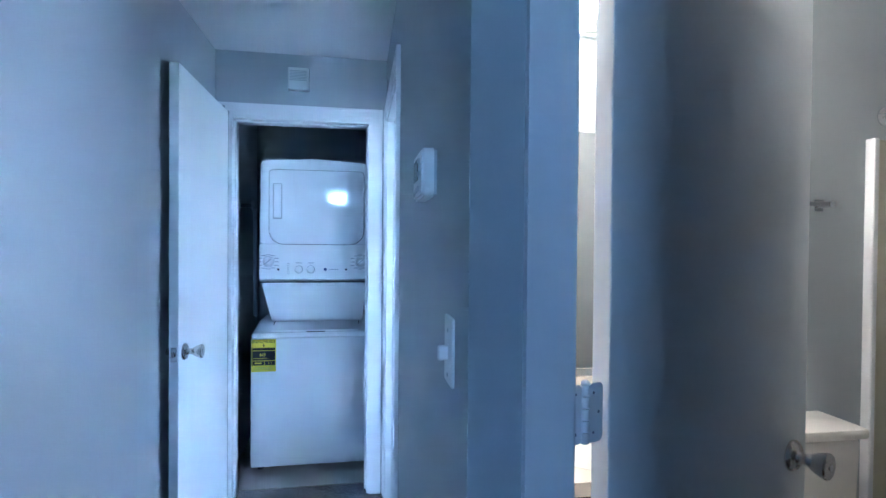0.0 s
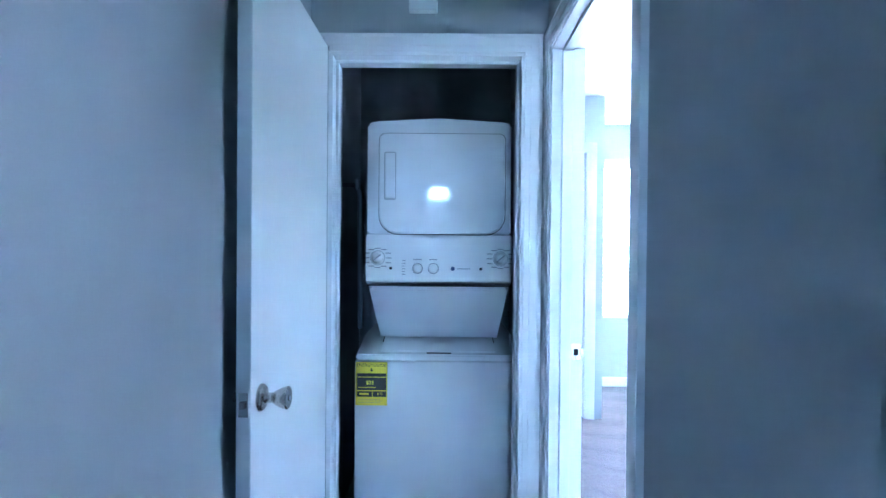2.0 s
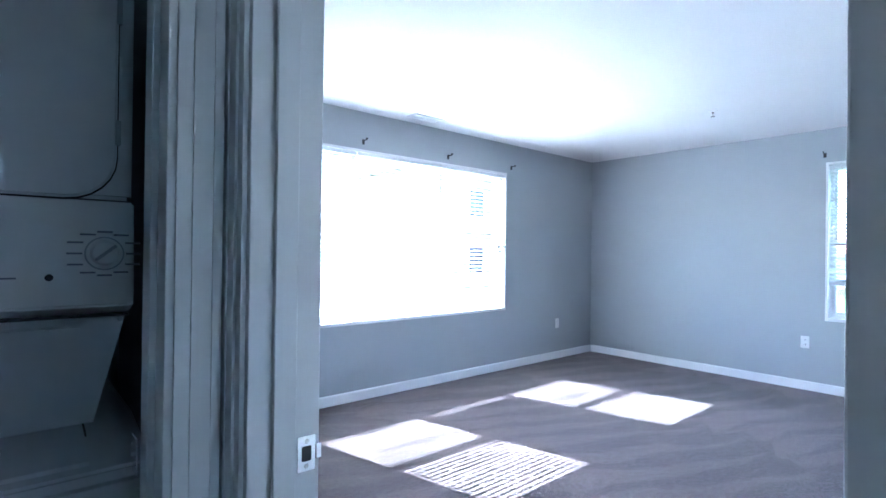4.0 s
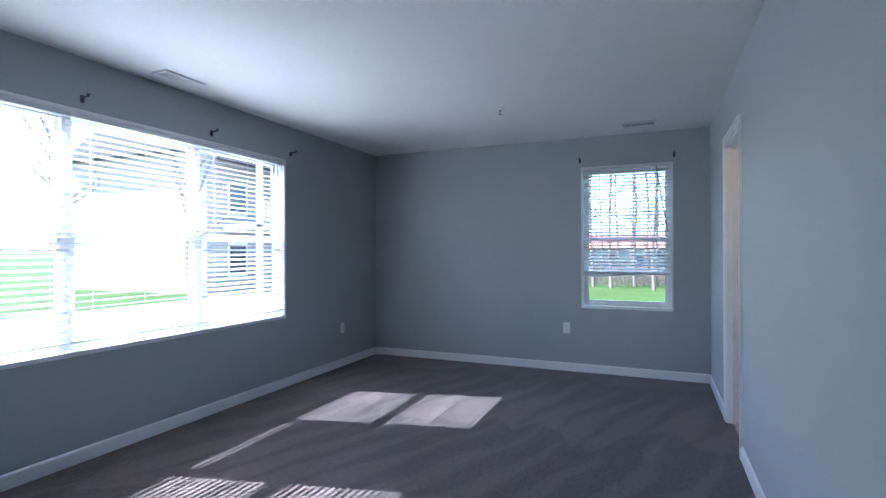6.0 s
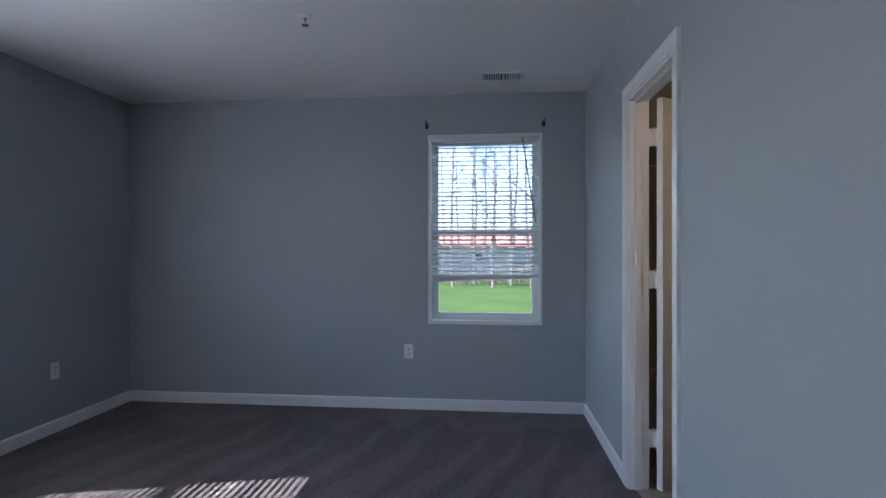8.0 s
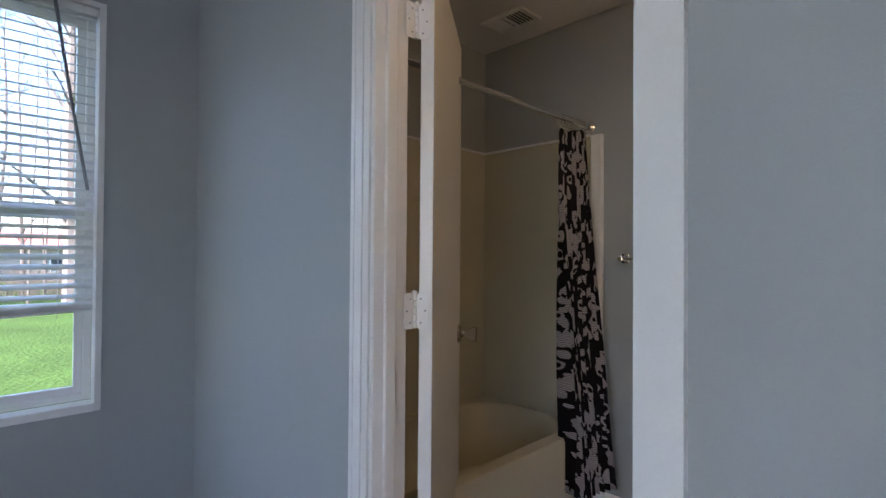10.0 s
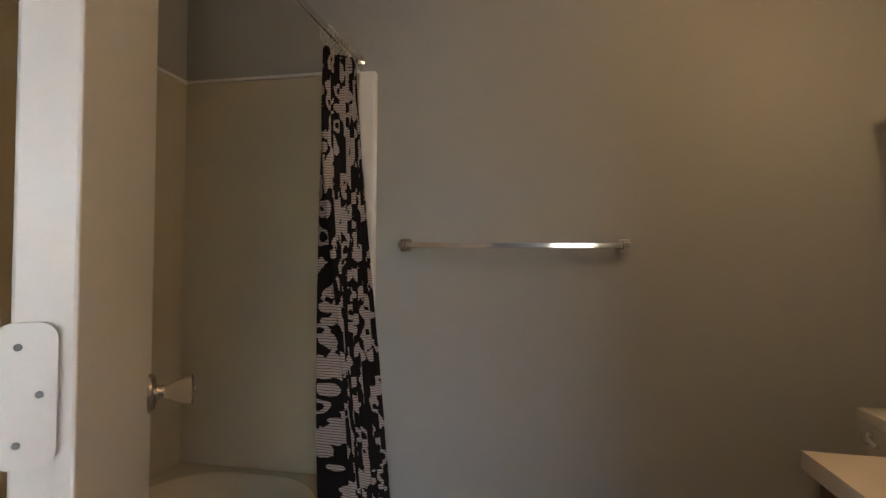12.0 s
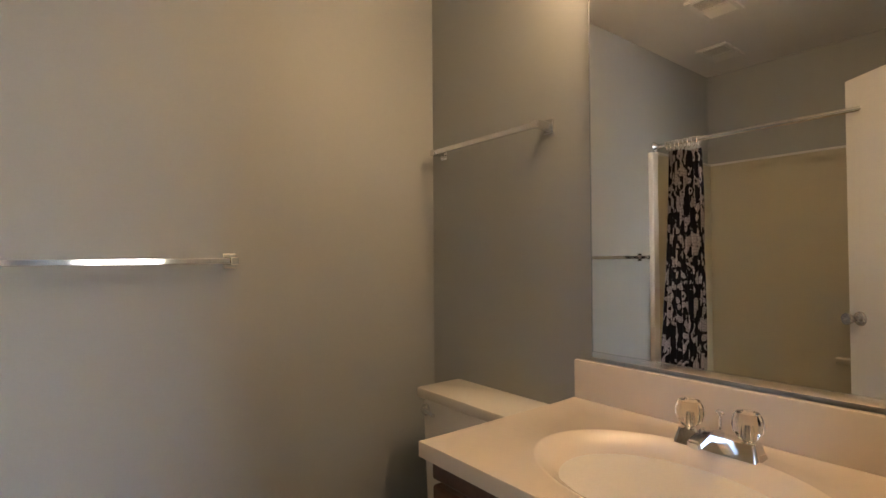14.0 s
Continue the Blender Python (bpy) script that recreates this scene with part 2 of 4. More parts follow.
def extrude_outline(outline, lo, hi, axis="y"):
    """A prism from an outline of 2D points: axis x gives (y, z) outlines, y gives (x, z), z gives (x, y)."""
    bm = bmesh.new()
    place = {"x": lambda p, h: (h, p[0], p[1]), "y": lambda p, h: (p[0], h, p[1]), "z": lambda p, h: (p[0], p[1], h)}[axis]
    a = [bm.verts.new(place(p, lo)) for p in outline]
    b = [bm.verts.new(place(p, hi)) for p in outline]
    for i in range(len(a)):
        j = (i + 1) % len(a)
        bm.faces.new((a[i], a[j], b[j], b[i]))
    bm.faces.new(a), bm.faces.new(b)
    bmesh.ops.recalc_face_normals(bm, faces=bm.faces)
    return bm


def rounded(x0, x1, y0, y1, r, n=6, low=None):
    """The outline of a rounded rectangle; low: another radius for its two lower corners."""
    low = r if low is None else low
    out = []
    for cx, cy, rr, a0 in ((x1, y1, r, 0), (x0, y1, r, 90), (x0, y0, low, 180), (x1, y0, low, 270)):
        sx, sy = (1 if cx == x1 else -1), (1 if cy == y1 else -1)
        for i in range(n + 1):
            a = radians(a0 + 90 * i / n)
            out.append((cx - sx * rr + rr * math.cos(a), cy - sy * rr + rr * math.sin(a)))
    return out


def part(name, bm, material, parent=None, label="", smooth=False):
    me = bpy.data.meshes.new(name)
    bmesh.ops.recalc_face_normals(bm, faces=bm.faces)
    bm.to_mesh(me)
    bm.free()
    me.materials.append(material)
    if smooth:
        me.polygons.foreach_set("use_smooth", [True] * len(me.polygons))
        me.set_sharp_from_angle(angle=radians(40))
    ob = new(name, me)
    if parent is not None:
        ob.parent = parent
        ob.matrix_parent_inverse = parent.matrix_world.inverted()
    return tagged(ob, label) if label else ob


def thing(name, label, category, at=(0, 0, 0), group="", kind=""):
    ob = new(name)
    ob.location = at
    bpy.context.view_layer.update()
    return tagged(ob, label, category, group, kind)


def text_part(name, body, size, m, material, parent, label=""):
    cu = bpy.data.curves.new(name, "FONT")
    cu.body, cu.size, cu.extrude, cu.align_x, cu.align_y = body, size, 0.0002, "CENTER", "CENTER"
    tmp = bpy.data.objects.new(name, cu)
    me = bpy.data.meshes.new_from_object(tmp)
    bpy.data.objects.remove(tmp)
    me.transform(m)
    me.materials.append(material)
    ob = new(name, me)
    ob.parent = parent
    ob.matrix_parent_inverse = parent.matrix_world.inverted()
    return tagged(ob, label) if label else ob


def wall(name, axis, lo, hi, a0, a1, z0, z1, label, openings=(), material=None):
    """A wall between lo and hi across axis, from a0 to a1 along the other, with rectangular openings (a, b, z, z)."""
    cuts_a = sorted({a0, a1, *(v for o in openings for v in o[:2])})
    cuts_z = sorted({z0, z1, *(v for o in openings for v in o[2:])})
    bm = bmesh.new()
    for p, q in zip(cuts_a, cuts_a[1:]):
        for r, s in zip(cuts_z, cuts_z[1:]):
            if any(o[0] <= p and q <= o[1] and o[2] <= r and s <= o[3] for o in openings):
                continue
            if axis == "x":
                box(bm, lo, hi, p, q, r, s)
            else:
                box(bm, p, q, lo, hi, r, s)
    bmesh.ops.remove_doubles(bm, verts=bm.verts, dist=1e-5)
    bm.verts.index_update()
    seen = {}
    for f in bm.faces:
        seen.setdefault(frozenset(v.index for v in f.verts), []).append(f)
    bmesh.ops.delete(bm, geom=[f for fs in seen.values() if len(fs) > 1 for f in fs], context="FACES")
    ob = part(name, bm, material or PAINT)
    return tagged(ob, label, "wall", kind="structure")


# ---- the plan ----
HW, HE, HN, HCEIL = -0.28, 0.60, 3.012, 2.36          # hall: west, east and north faces, ceiling
BW, BE, BS, BN, BCEIL = 0.715, 6.04, 2.18, 5.845, 2.44  # bedroom faces
EN0, EN1, DOOR_H = 2.135, 2.950, 2.03                   # entry opening in the hall's east wall
BD0, BD1 = 4.195, 4.86                                 # bathroom opening in the bedroom's south wall
TW, TE, TS, TN = 3.495, 5.86, 0.606, 2.082             # bathroom faces
CL0, CL1 = -0.215, 0.52                               # laundry closet opening
W0, W1, WZ0, WZ1 = 1.62, 4.40, 0.64, 2.12              # big north window
E0, E1, EZ0, EZ1 = 2.50, 3.375, 0.665, 2.13            # small east window
ROOMY0 = -2.4                                          # south wall of the room the walk starts in
P0, P1 = 0.735, 1.45                                    # hall bathroom opening
PS0, PS1, PN = 0.91, 1.02, 1.81                        # hall bathroom: south wall, north face

gm = bmesh.new()
bmesh.ops.create_grid(gm, x_segments=80, y_segments=80, size=1.0)
for v in gm.verts:
    v.co = Vector((math.copysign(abs(v.co.x) ** 3, v.co.x) * 900, math.copysign(abs(v.co.y) ** 3, v.co.y) * 900, -0.55))
    d = max(v.co.x - 7, 0)
    v.co.z += 0.05 * noise.noise(v.co * 0.5) * min(1, max(0, d) / 3)
tagged(part("ground", gm, GRASS), "green lawn with worn patches around the house", "ground", kind="structure")

tagged(part("floor", bx(HW - 0.1, BE + 0.02, ROOMY0 - 0.1, BN + 0.02, -0.30, 0.0), CARPET), "taupe cut-pile carpet with vacuum strokes", "floor", kind="structure")
tagged(part("floor_bathroom", bx(TW, TE, TS, TN + 0.06, 0.0, 0.006), VINYL), "beige vinyl bathroom floor", "floor", kind="structure")
tagged(part("floor_closet", bx(HW, 0.62, 3.13, 4.10, 0.0, 0.006), VINYL), "grey worn vinyl floor of the laundry closet", "floor", kind="structure")

wall("wall_hall_west", "x", HW - 0.12, HW, ROOMY0, 4.22, 0, 2.56, "grey painted hall wall")
wall("wall_closet_front", "y", HN, HN + 0.115, HW, HE, 0, HCEIL, "grey painted wall above the laundry closet", [(CL0, CL1, 0, DOOR_H)])
wall("wall_hall_east", "x", HE, BW, PS0, 4.22, 0, 2.56, "grey painted wall between hall and bedroom", [(EN0, EN1, 0, DOOR_H)])
wall("wall_closet_back", "y", 4.10, 4.22, HW, HE, 0, 2.56, "grey painted back wall of the closet")
wall("wall_bedroom_west", "x", BW - 0.115, BW, 4.22, BN + 0.16, 0, 2.56, "grey painted bedroom wall")
wall("wall_bedroom_north", "y", BN, BN + 0.16, BW, BE + 0.16, 0, 2.56, "grey painted wall with a wide window", [(W0, W1, WZ0, WZ1)])
wall("wall_bedroom_east", "x", BE, BE + 0.16, BS - 0.145, BN, 0, 2.56, "grey painted wall with a sash window", [(E0, E1, EZ0, EZ1)])
wall("wall_bedroom_south", "y", TN, BS, BW, BE, 0, 2.56, "grey painted wall with the bathroom door", [(BD0, BD1, 0, DOOR_H)])
wall("wall_bath_south", "y", TS - 0.12, TS, TW, TE + 0.3, 0, 2.56, "grey painted bathroom wall", material=BATH_PAINT)
wall("wall_bath_west", "x", TW - 0.12, TW, PS0, TN, 0, 2.56, "grey painted wall behind vanity and toilet", material=BATH_PAINT)
wall("wall_bath_east", "x", TE, TE + 0.3, TS, TN, 0, 2.56, "grey painted wall behind the tub", material=BATH_PAINT)
wall("wall_hall_bath_south", "y", PS0, PS1, BW, 3.375, 0, 2.56, "grey painted wall with the hall bathroom door", [(P0, P1, 0, DOOR_H)])
wall("wall_hall_bath_north", "y", PN, TN, BW, 3.375, 0, 2.56, "grey painted wall of the hall bathroom")
wall("wall_room_south", "y", ROOMY0 - 0.12, ROOMY0, HW - 0.12, 3.5, 0, 2.56, "grey painted wall with a window", [(-0.04, 0.24, 2.02, 2.22)])
wall("wall_room_east", "x", 3.375, 3.495, ROOMY0, PS0, 0, 2.56, "grey painted front room wall")
# unseen wall, added to hold the front window's light off the bathroom door
wall("wall_door_shade", "x", 0.62, 0.74, ROOMY0, -0.2, 0, HCEIL, "grey painted unseen wall added to shade the hall bathroom door")
tagged(part("ceiling_bedroom", bx(BW, BE, BS, BN, BCEIL, BCEIL + 0.12), CEILING), "white textured bedroom ceiling", "ceiling", kind="structure")
tagged(part("ceiling_bath", bx(TW, TE, TS, TN, BCEIL, BCEIL + 0.12), CEILING), "white bathroom ceiling", "ceiling", kind="structure")
tagged(part("ceiling_hall", bx(HW, HE, PS0, HN, HCEIL, HCEIL + 0.2), CEILING), "white hall ceiling", "ceiling", kind="structure")
tagged(part("ceiling_closet", bx(HW, HE, HN + 0.115, 4.10, HCEIL, HCEIL + 0.2), CEILING), "white closet ceiling", "ceiling", kind="structure")
tagged(part("ceiling_room", bx(HW, 3.375, ROOMY0, PS0, HCEIL, HCEIL + 0.2), CEILING), "white front room ceiling", "ceiling", kind="structure")
tagged(part("ceiling_hall_bath", bx(BW, 3.375, PS1, PN, HCEIL, HCEIL + 0.2), CEILING), "white hall bathroom ceiling", "ceiling", kind="structure")
tagged(part("roof", bx(HW - 0.6, BE + 0.6, ROOMY0 - 0.6, BN + 0.6, 2.60, 2.72), ROOF), "flat dark shingle roof", "roof", kind="structure")


def moulding(name, along, a0, a1, plane, out, z0, z1, material=TRIM, label="white painted baseboard"):
    """A baseboard with a rounded top: along x or y, standing out from plane by out (signed)."""
    s = 1 if out > 0 else -1
    o = abs(out)
    prof = [(0, z0), (o, z0), (o, z1 - 0.014), (o * 0.8, z1 - 0.006), (o * 0.35, z1), (0, z1)]
    prof = [(plane + s * p, z) for p, z in prof]
    bm = extrude_outline(prof, a0, a1, "x" if along == "x" else "y")
    return tagged(part(name, bm, material), label, "baseboard", kind="structure")


T = 0.013
moulding("baseboard", "x", BW + T, BE - T, BN, -T, 0, 0.085)
moulding("baseboard", "y", BS + T, BN - T, BE, -T, 0, 0.085)
moulding("baseboard", "x", 4.918, BE - T, BS, T, 0, 0.085)
moulding("baseboard", "x", BW + 0.8, 4.127, BS, T, 0, 0.085)
moulding("baseboard", "y", 3.03, 4.9, BW, T, 0, 0.085)
moulding("baseboard", "y", PS0 - 3.0, 3.0, HW, T, 0, 0.085)
moulding("baseboard", "y", PS0, EN0 - 0.07, HE, -T, 0, 0.085)
moulding("baseboard", "x", CL1 + 0.07, HE - T, HN, -T, 0, 0.085)
moulding("baseboard", "x", 4.05, 5.08, TS, T, 0, 0.085)


def casing_profile_bm(horizontal_axis, a0, a1, top, plane, s, width=0.065, thick=0.016, left=True, right=True):
    """Door casing boards with a stepped face, round an opening a0..a1 up to top, on the face at plane, standing out by s."""
    out = []
    for which in ("left", "right", "head"):
        bm = bmesh.new()
        for i, (w0, w1, th) in enumerate(((0.0, 0.022, thick * 0.6), (0.022, width - 0.014, thick * 0.85), (width - 0.014, width, thick))):
            lo, hi = sorted((plane, plane + s * th))
            if which == "left":
                r = (a0 - w1, a0 - w0, 0, top + w1)
            elif which == "right":
                r = (a1 + w0, a1 + w1, 0, top + w1)
            else:
                r = (a0 - w0, a1 + w0, top + w0, top + w1)
            if horizontal_axis == "x":
                box(bm, r[0], r[1], lo, hi, r[2], r[3])
            else:
                box(bm, lo, hi, r[0], r[1], r[2], r[3])
        if (which == "left" and not left) or (which == "right" and not right):
            bm.free()
            continue
        out.append((which, bm))
    return out


def doorway(name, horizontal_axis, a0, a1, top, lo, hi, faces, label, stop_side=None, left=True, right=True):
    """A lined doorway: jambs, head and stops in the wall lo..hi and casing on the faces given as (plane, sign)."""
    e = thing(name, label, "door frame", kind="structure")
    jt = 0.018

    def add(nm, p, q, r0, r1, z0, z1, bev=0.002):
        if horizontal_axis == "x":
            part(nm, bx(p, q, r0, r1, z0, z1, bev), TRIM, e)
        else:
            part(nm, bx(r0, r1, p, q, z0, z1, bev), TRIM, e)

    add("jamb", a0 + 0.0005, a0 + jt, lo - 0.002, hi + 0.002, 0, top - jt)
    add("jamb", a1 - jt, a1 - 0.0005, lo - 0.002, hi + 0.002, 0, top - jt)
    add("head", a0 + 0.0005, a1 - 0.0005, lo - 0.002, hi + 0.002, top - jt, top - 0.0005)
    if stop_side is not None:
        s0, s1 = stop_side
        add("stop", a0 + jt, a0 + jt + 0.011, s0, s1, 0, top - jt - 0.011)
        add("stop", a1 - jt - 0.011, a1 - jt, s0, s1, 0, top - jt - 0.011)
        add("stop", a0 + jt, a1 - jt, s0, s1, top - jt - 0.011, top - jt)
    for plane, s in faces:
        for which, bm in casing_profile_bm(horizontal_axis, a0 + 0.006, a1 - 0.006, top - 0.006, plane, s, left=left, right=right):
            part("casing", bm, TRIM, e)
    return e


doorway("door_frame_closet", "x", CL0, CL1, DOOR_H, HN, HN + 0.115, [(HN, -1)], "white painted frame of the laundry closet", (HN + 0.05, HN + 0.10), left=False)
doorway("door_frame_bedroom", "y", EN0, EN1, DOOR_H, HE, BW, [(HE, -1)], "white painted frame of the bedroom door", (HE + 0.035, HE + 0.072))
doorway("door_frame_bath", "x", BD0, BD1, DOOR_H, TN, BS, [(BS, 1)], "white painted frame of the bathroom door", (TN + 0.038, TN + 0.07))
doorway("door_frame_hall_bath", "x", P0, P1, DOOR_H, PS0, PS1, [(PS0, -1)], "white painted frame of the hall bathroom door", (PS0 + 0.02, PS0 + 0.05))

# corner closet block in the bedroom
wall("wall_corner_closet", "y", 4.95, 5.06, BW, 1.42, 0, BCEIL, "white-lit grey wall of the corner closet", [(0.86, 1.30, 0, DOOR_H)])
wall("wall_corner_closet_side", "x", 1.32, 1.42, 5.06, BN, 0, BCEIL, "grey painted side of the corner closet")
doorway("door_frame_corner", "x", 0.86, 1.30, DOOR_H, 4.95, 5.06, [(4.95, -1)], "white painted frame of the corner closet")


# ---- windows and blinds ----
def sash_window(name, label, w, h, at, turn):
    """A double-hung vinyl window, w by h, in its own x (across), z (up); y points outwards."""
    e = thing(name, label, "window", kind="structure")
    f, d = 0.026, 0.05
    frame_bm = bmesh.new()
    for r in ((0, f, 0, h), (w - f, w, 0, h), (f, w - f, 0, f), (f, w - f, h - f, h)):
        box(frame_bm, r[0], r[1], 0.06, 0.06 + d, r[2], r[3], 0.003)
    made = [part("window_frame", frame_bm, SASH, e)]
    mid, g = h * 0.485, 0.026
    for z0, z1, y in ((f, mid + 0.02, 0.063), (mid - 0.02, h - f, 0.088)):
        bm = bmesh.new()
        for r in ((f, f + g, z0, z1), (w - f - g, w - f, z0, z1), (f + g, w - f - g, z0, z0 + g), (f + g, w - f - g, z1 - g, z1)):
            box(bm, r[0], r[1], y, y + 0.022, r[2], r[3], 0.002)
        s = part("sash", bm, SASH, e)
        p = part("pane", bx(f + g - 0.004, w - f - g + 0.004, y + 0.009, y + 0.013, z0 + g - 0.004, z1 - g + 0.004), GLASS, s)
        p.visible_shadow = False
    part("sash_lock", bx(w / 2 - 0.03, w / 2 + 0.03, 0.045, 0.063, mid + 0.0, mid + 0.016, 0.003), SASH, e)
    e.matrix_world = at @ turn
    return e


def window_trim(name, label, w, h, m):
    """The white lining of a window opening with a sill, in the window's own axes."""
    e = thing(name, label, "window trim", kind="structure")
    t = 0.02
    part("lining", bx(0.0, t, -0.004, 0.06, 0, h), TRIM, e)
    part("lining", bx(w - t, w, -0.004, 0.06, 0, h), TRIM, e)
    part("lining", bx(t, w - t, -0.004, 0.06, h - t, h), TRIM, e)
    part("window_sill", bx(t, w - t, -0.012, 0.06, 0, 0.03, 0.004), TRIM, e)
    e.matrix_world = m
    return e


def blind(name, label, w, h, drop, tilt, m, pitch=0.039, half=0.0205, bottom_tilt=0.0, gathered=0):
    """A slatted blind hung at height h, reaching down by drop; tilt in degrees raises the outer slat edge."""
    e = thing(name, label, "window blind")
    part("headrail", bx(0.004, w - 0.004, 0.004, 0.032, h - 0.03, h - 0.002, 0.003), BLIND, e)
    me = bpy.data.meshes.new("slat")
    n = 4
    verts, faces = [], []
    for x in (0.006, w - 0.006):
        for k in range(n + 1):
            u = -1 + 2 * k / n
            a = radians(tilt)
            yy, zz = u * half, 0.0035 * (1 - u * u)
            verts.append((x, yy * math.cos(a) - zz * math.sin(a), yy * math.sin(a) + zz * math.cos(a)))
    for k in range(n):
        faces.append((k, k + 1, n + 2 + k, n + 1 + k))
    me.from_pydata(verts, [], faces)
    me.materials.append(BLIND)
    count = int((drop - 0.06) / pitch)
    rnd = random.Random(name + label)
    for i in range(count):
        s = new("slat", me)
        s.parent = e
        s.location = (0, 0.018, h - 0.045 - i * pitch)
        s.rotation_euler = (radians(rnd.uniform(-4, 4) + 9 * noise.noise((i * 0.21, w, h + tilt))), radians(rnd.uniform(-0.2, 0.2)), 0)
    zb = h - 0.045 - count * pitch
    for k in range(gathered):
        s = new("slat", me)
        s.parent = e
        s.location = (0, 0.018, zb + 0.004 - k * 0.0035)
        s.rotation_euler = (0, radians(bottom_tilt * k / max(gathered, 1)), 0)
    zb -= gathered * 0.0035
    br = bx(0.006, w - 0.006, 0.006, 0.03, zb - 0.012, zb, 0.003)
    if bottom_tilt:
        bmesh.ops.rotate(br, cent=(0, 0, zb), matrix=Matrix.Rotation(radians(bottom_tilt), 3, "Y"), verts=br.verts)
    part("bottom_rail", br, BLIND, e)
    for u in (0.13, 0.5, 0.87):
        part("ladder_cord", tube([(w * u, 0.018 - half - 0.002, h - 0.03), (w * u, 0.0045, zb)], 0.0011, 5), BLIND, e)
    part("tilt_wand", tube([(0.10, -0.004, h - 0.03), (0.103, -0.006, h - 0.68)], 0.0035, 8), ACRYLIC, e)
    e.matrix_world = m
    return e


NORTH = lambda x: pose(x, BN, WZ0)
EAST = pose(BE, E1, EZ0, 0, 0, -90)
units = [(1.62, 2.535), (2.535, 3.465), (3.465, 4.40)]
H = WZ1 - WZ0
window_trim("window_trim_north", "white lining and sill of the wide window", W1 - W0, H, NORTH(W0))
for i, (a, b) in enumerate(units):
    pad0, pad1 = (0.02 if i == 0 else 0.0), (0.02 if i == 2 else 0.0)
    wdt = b - a - pad0 - pad1
    sash_window("window_1", "white vinyl double-hung window", wdt, H - 0.05, NORTH(a + pad0) @ pose(0, 0, 0.03), Matrix())
    blind("window_blind", ("white slatted blind with open slats", "white slatted blind with level slats", "white slatted blind with open slats")[i],
          wdt, H - 0.022, H - 0.075, (17, -10, 17)[i], NORTH(a + pad0))
window_trim("window_trim_east", "white lining and sill of the sash window", E1 - E0, EZ1 - EZ0, EAST)
sash_window("window_2", "white vinyl double-hung window", E1 - E0 - 0.04, EZ1 - EZ0 - 0.05, EAST @ pose(0.02, 0, 0.03), Matrix())
blind("window_blind", "white slatted blind, half raised and hanging askew", E1 - E0 - 0.04, EZ1 - EZ0 - 0.022, 1.08, 27, EAST @ pose(0.02, 0, 0), pitch=0.034, half=0.017, bottom_tilt=-2.2, gathered=12)
lc = thing("blind_cord", "slack dark pull cord hanging askew on the blind", "cord", (BE, E0 + 0.14, EZ1))
part("cord", tube([(BE - 0.004, E0 + 0.15, EZ1 - 0.03), (BE - 0.012, E0 + 0.10, 1.75), (BE - 0.012, E0 + 0.05, 1.45)], 0.006, 6), PRINT, lc)


def bracket(m, group):
    e = thing("curtain_bracket", "small black iron curtain rod bracket", "bracket", group=group)
    part("plate", bx(-0.012, 0.012, 0.0, 0.004, -0.022, 0.022, 0.001), BLACK, e)
    part("arm", tube([(0, 0.004, 0.012), (0, 0.055, 0.012), (0, 0.066, 0.016), (0, 0.07, 0.026)], 0.0045, 8), BLACK, e, smooth=True)
    part("finger", tube([(0, 0.05, 0.012), (0, 0.05, 0.032)], 0.0035, 8), BLACK, e)
    e.matrix_world = m


for x in (1.64, 2.59, 3.55, 4.47):
    bracket(pose(x, BN, 2.185, 0, 0, 180), "brackets above the wide window")
for y in (3.385, 2.49):
    bracket(pose(BE, y, 2.20, 0, 0, 90), "brackets above the sash window")


# ---- doors ----
def knob(parent, m, material=NICKEL):
    prof = [(0.033, 0.0), (0.033, 0.004), (0.028, 0.010), (0.015, 0.013), (0.0115, 0.020), (0.012, 0.030), (0.017, 0.038), (0.023, 0.050), (0.027, 0.062), (0.0275, 0.066), (0.025, 0.069), (0.010, 0.070)]
    k = part("door_knob", lathe(prof, m), material, parent, "round satin metal knob", smooth=True)
    part("key_slot", lathe([(0.007, 0.0695), (0.007, 0.0715)], m, 12), CHROME, k)


def hinge(parent, pin, leaves, material=TRIM):
    """Butt hinge with its barrel upright at pin; leaves: two (angle of the leaf, side of its face) in degrees and sign."""
    x, y, z = pin
    h = None
    for ang, side in leaves:
        m = pose(x, y, z, 0, 0, ang)
        lo, hi = sorted((0.0, side * 0.002))
        bm = extrude_outline(rounded(0.004, 0.036, -0.045, 0.045, 0.010), lo, hi, "y")
        bmesh.ops.transform(bm, matrix=m, verts=bm.verts)
        if h is None:
            h = lf = part("hinge", bm, material, parent)
        else:
            lf = part("hinge_leaf", bm, material, h)
        for px, pz in ((0.016, 0.03), (0.027, 0.0), (0.016, -0.03)):
            part("screw", lathe([(0.0024, 0.0), (0.0018, 0.0008)], m @ pose(px, side * 0.002, pz, -90 * side, 0, 0), 8), PRINT, h)
    m = pose(x, y, z)
    for i in range(5):
        q = -0.045 + i * 0.018
        part("knuckle", lathe([(0.0062, q + 0.0008), (0.0070, q + 0.002), (0.0070, q + 0.016), (0.0062, q + 0.0172)], m, 12), material, h, smooth=True)
    part("pin_head", lathe([(0.0068, 0.045), (0.0068, 0.048), (0.004, 0.051)], m, 12), material, h)


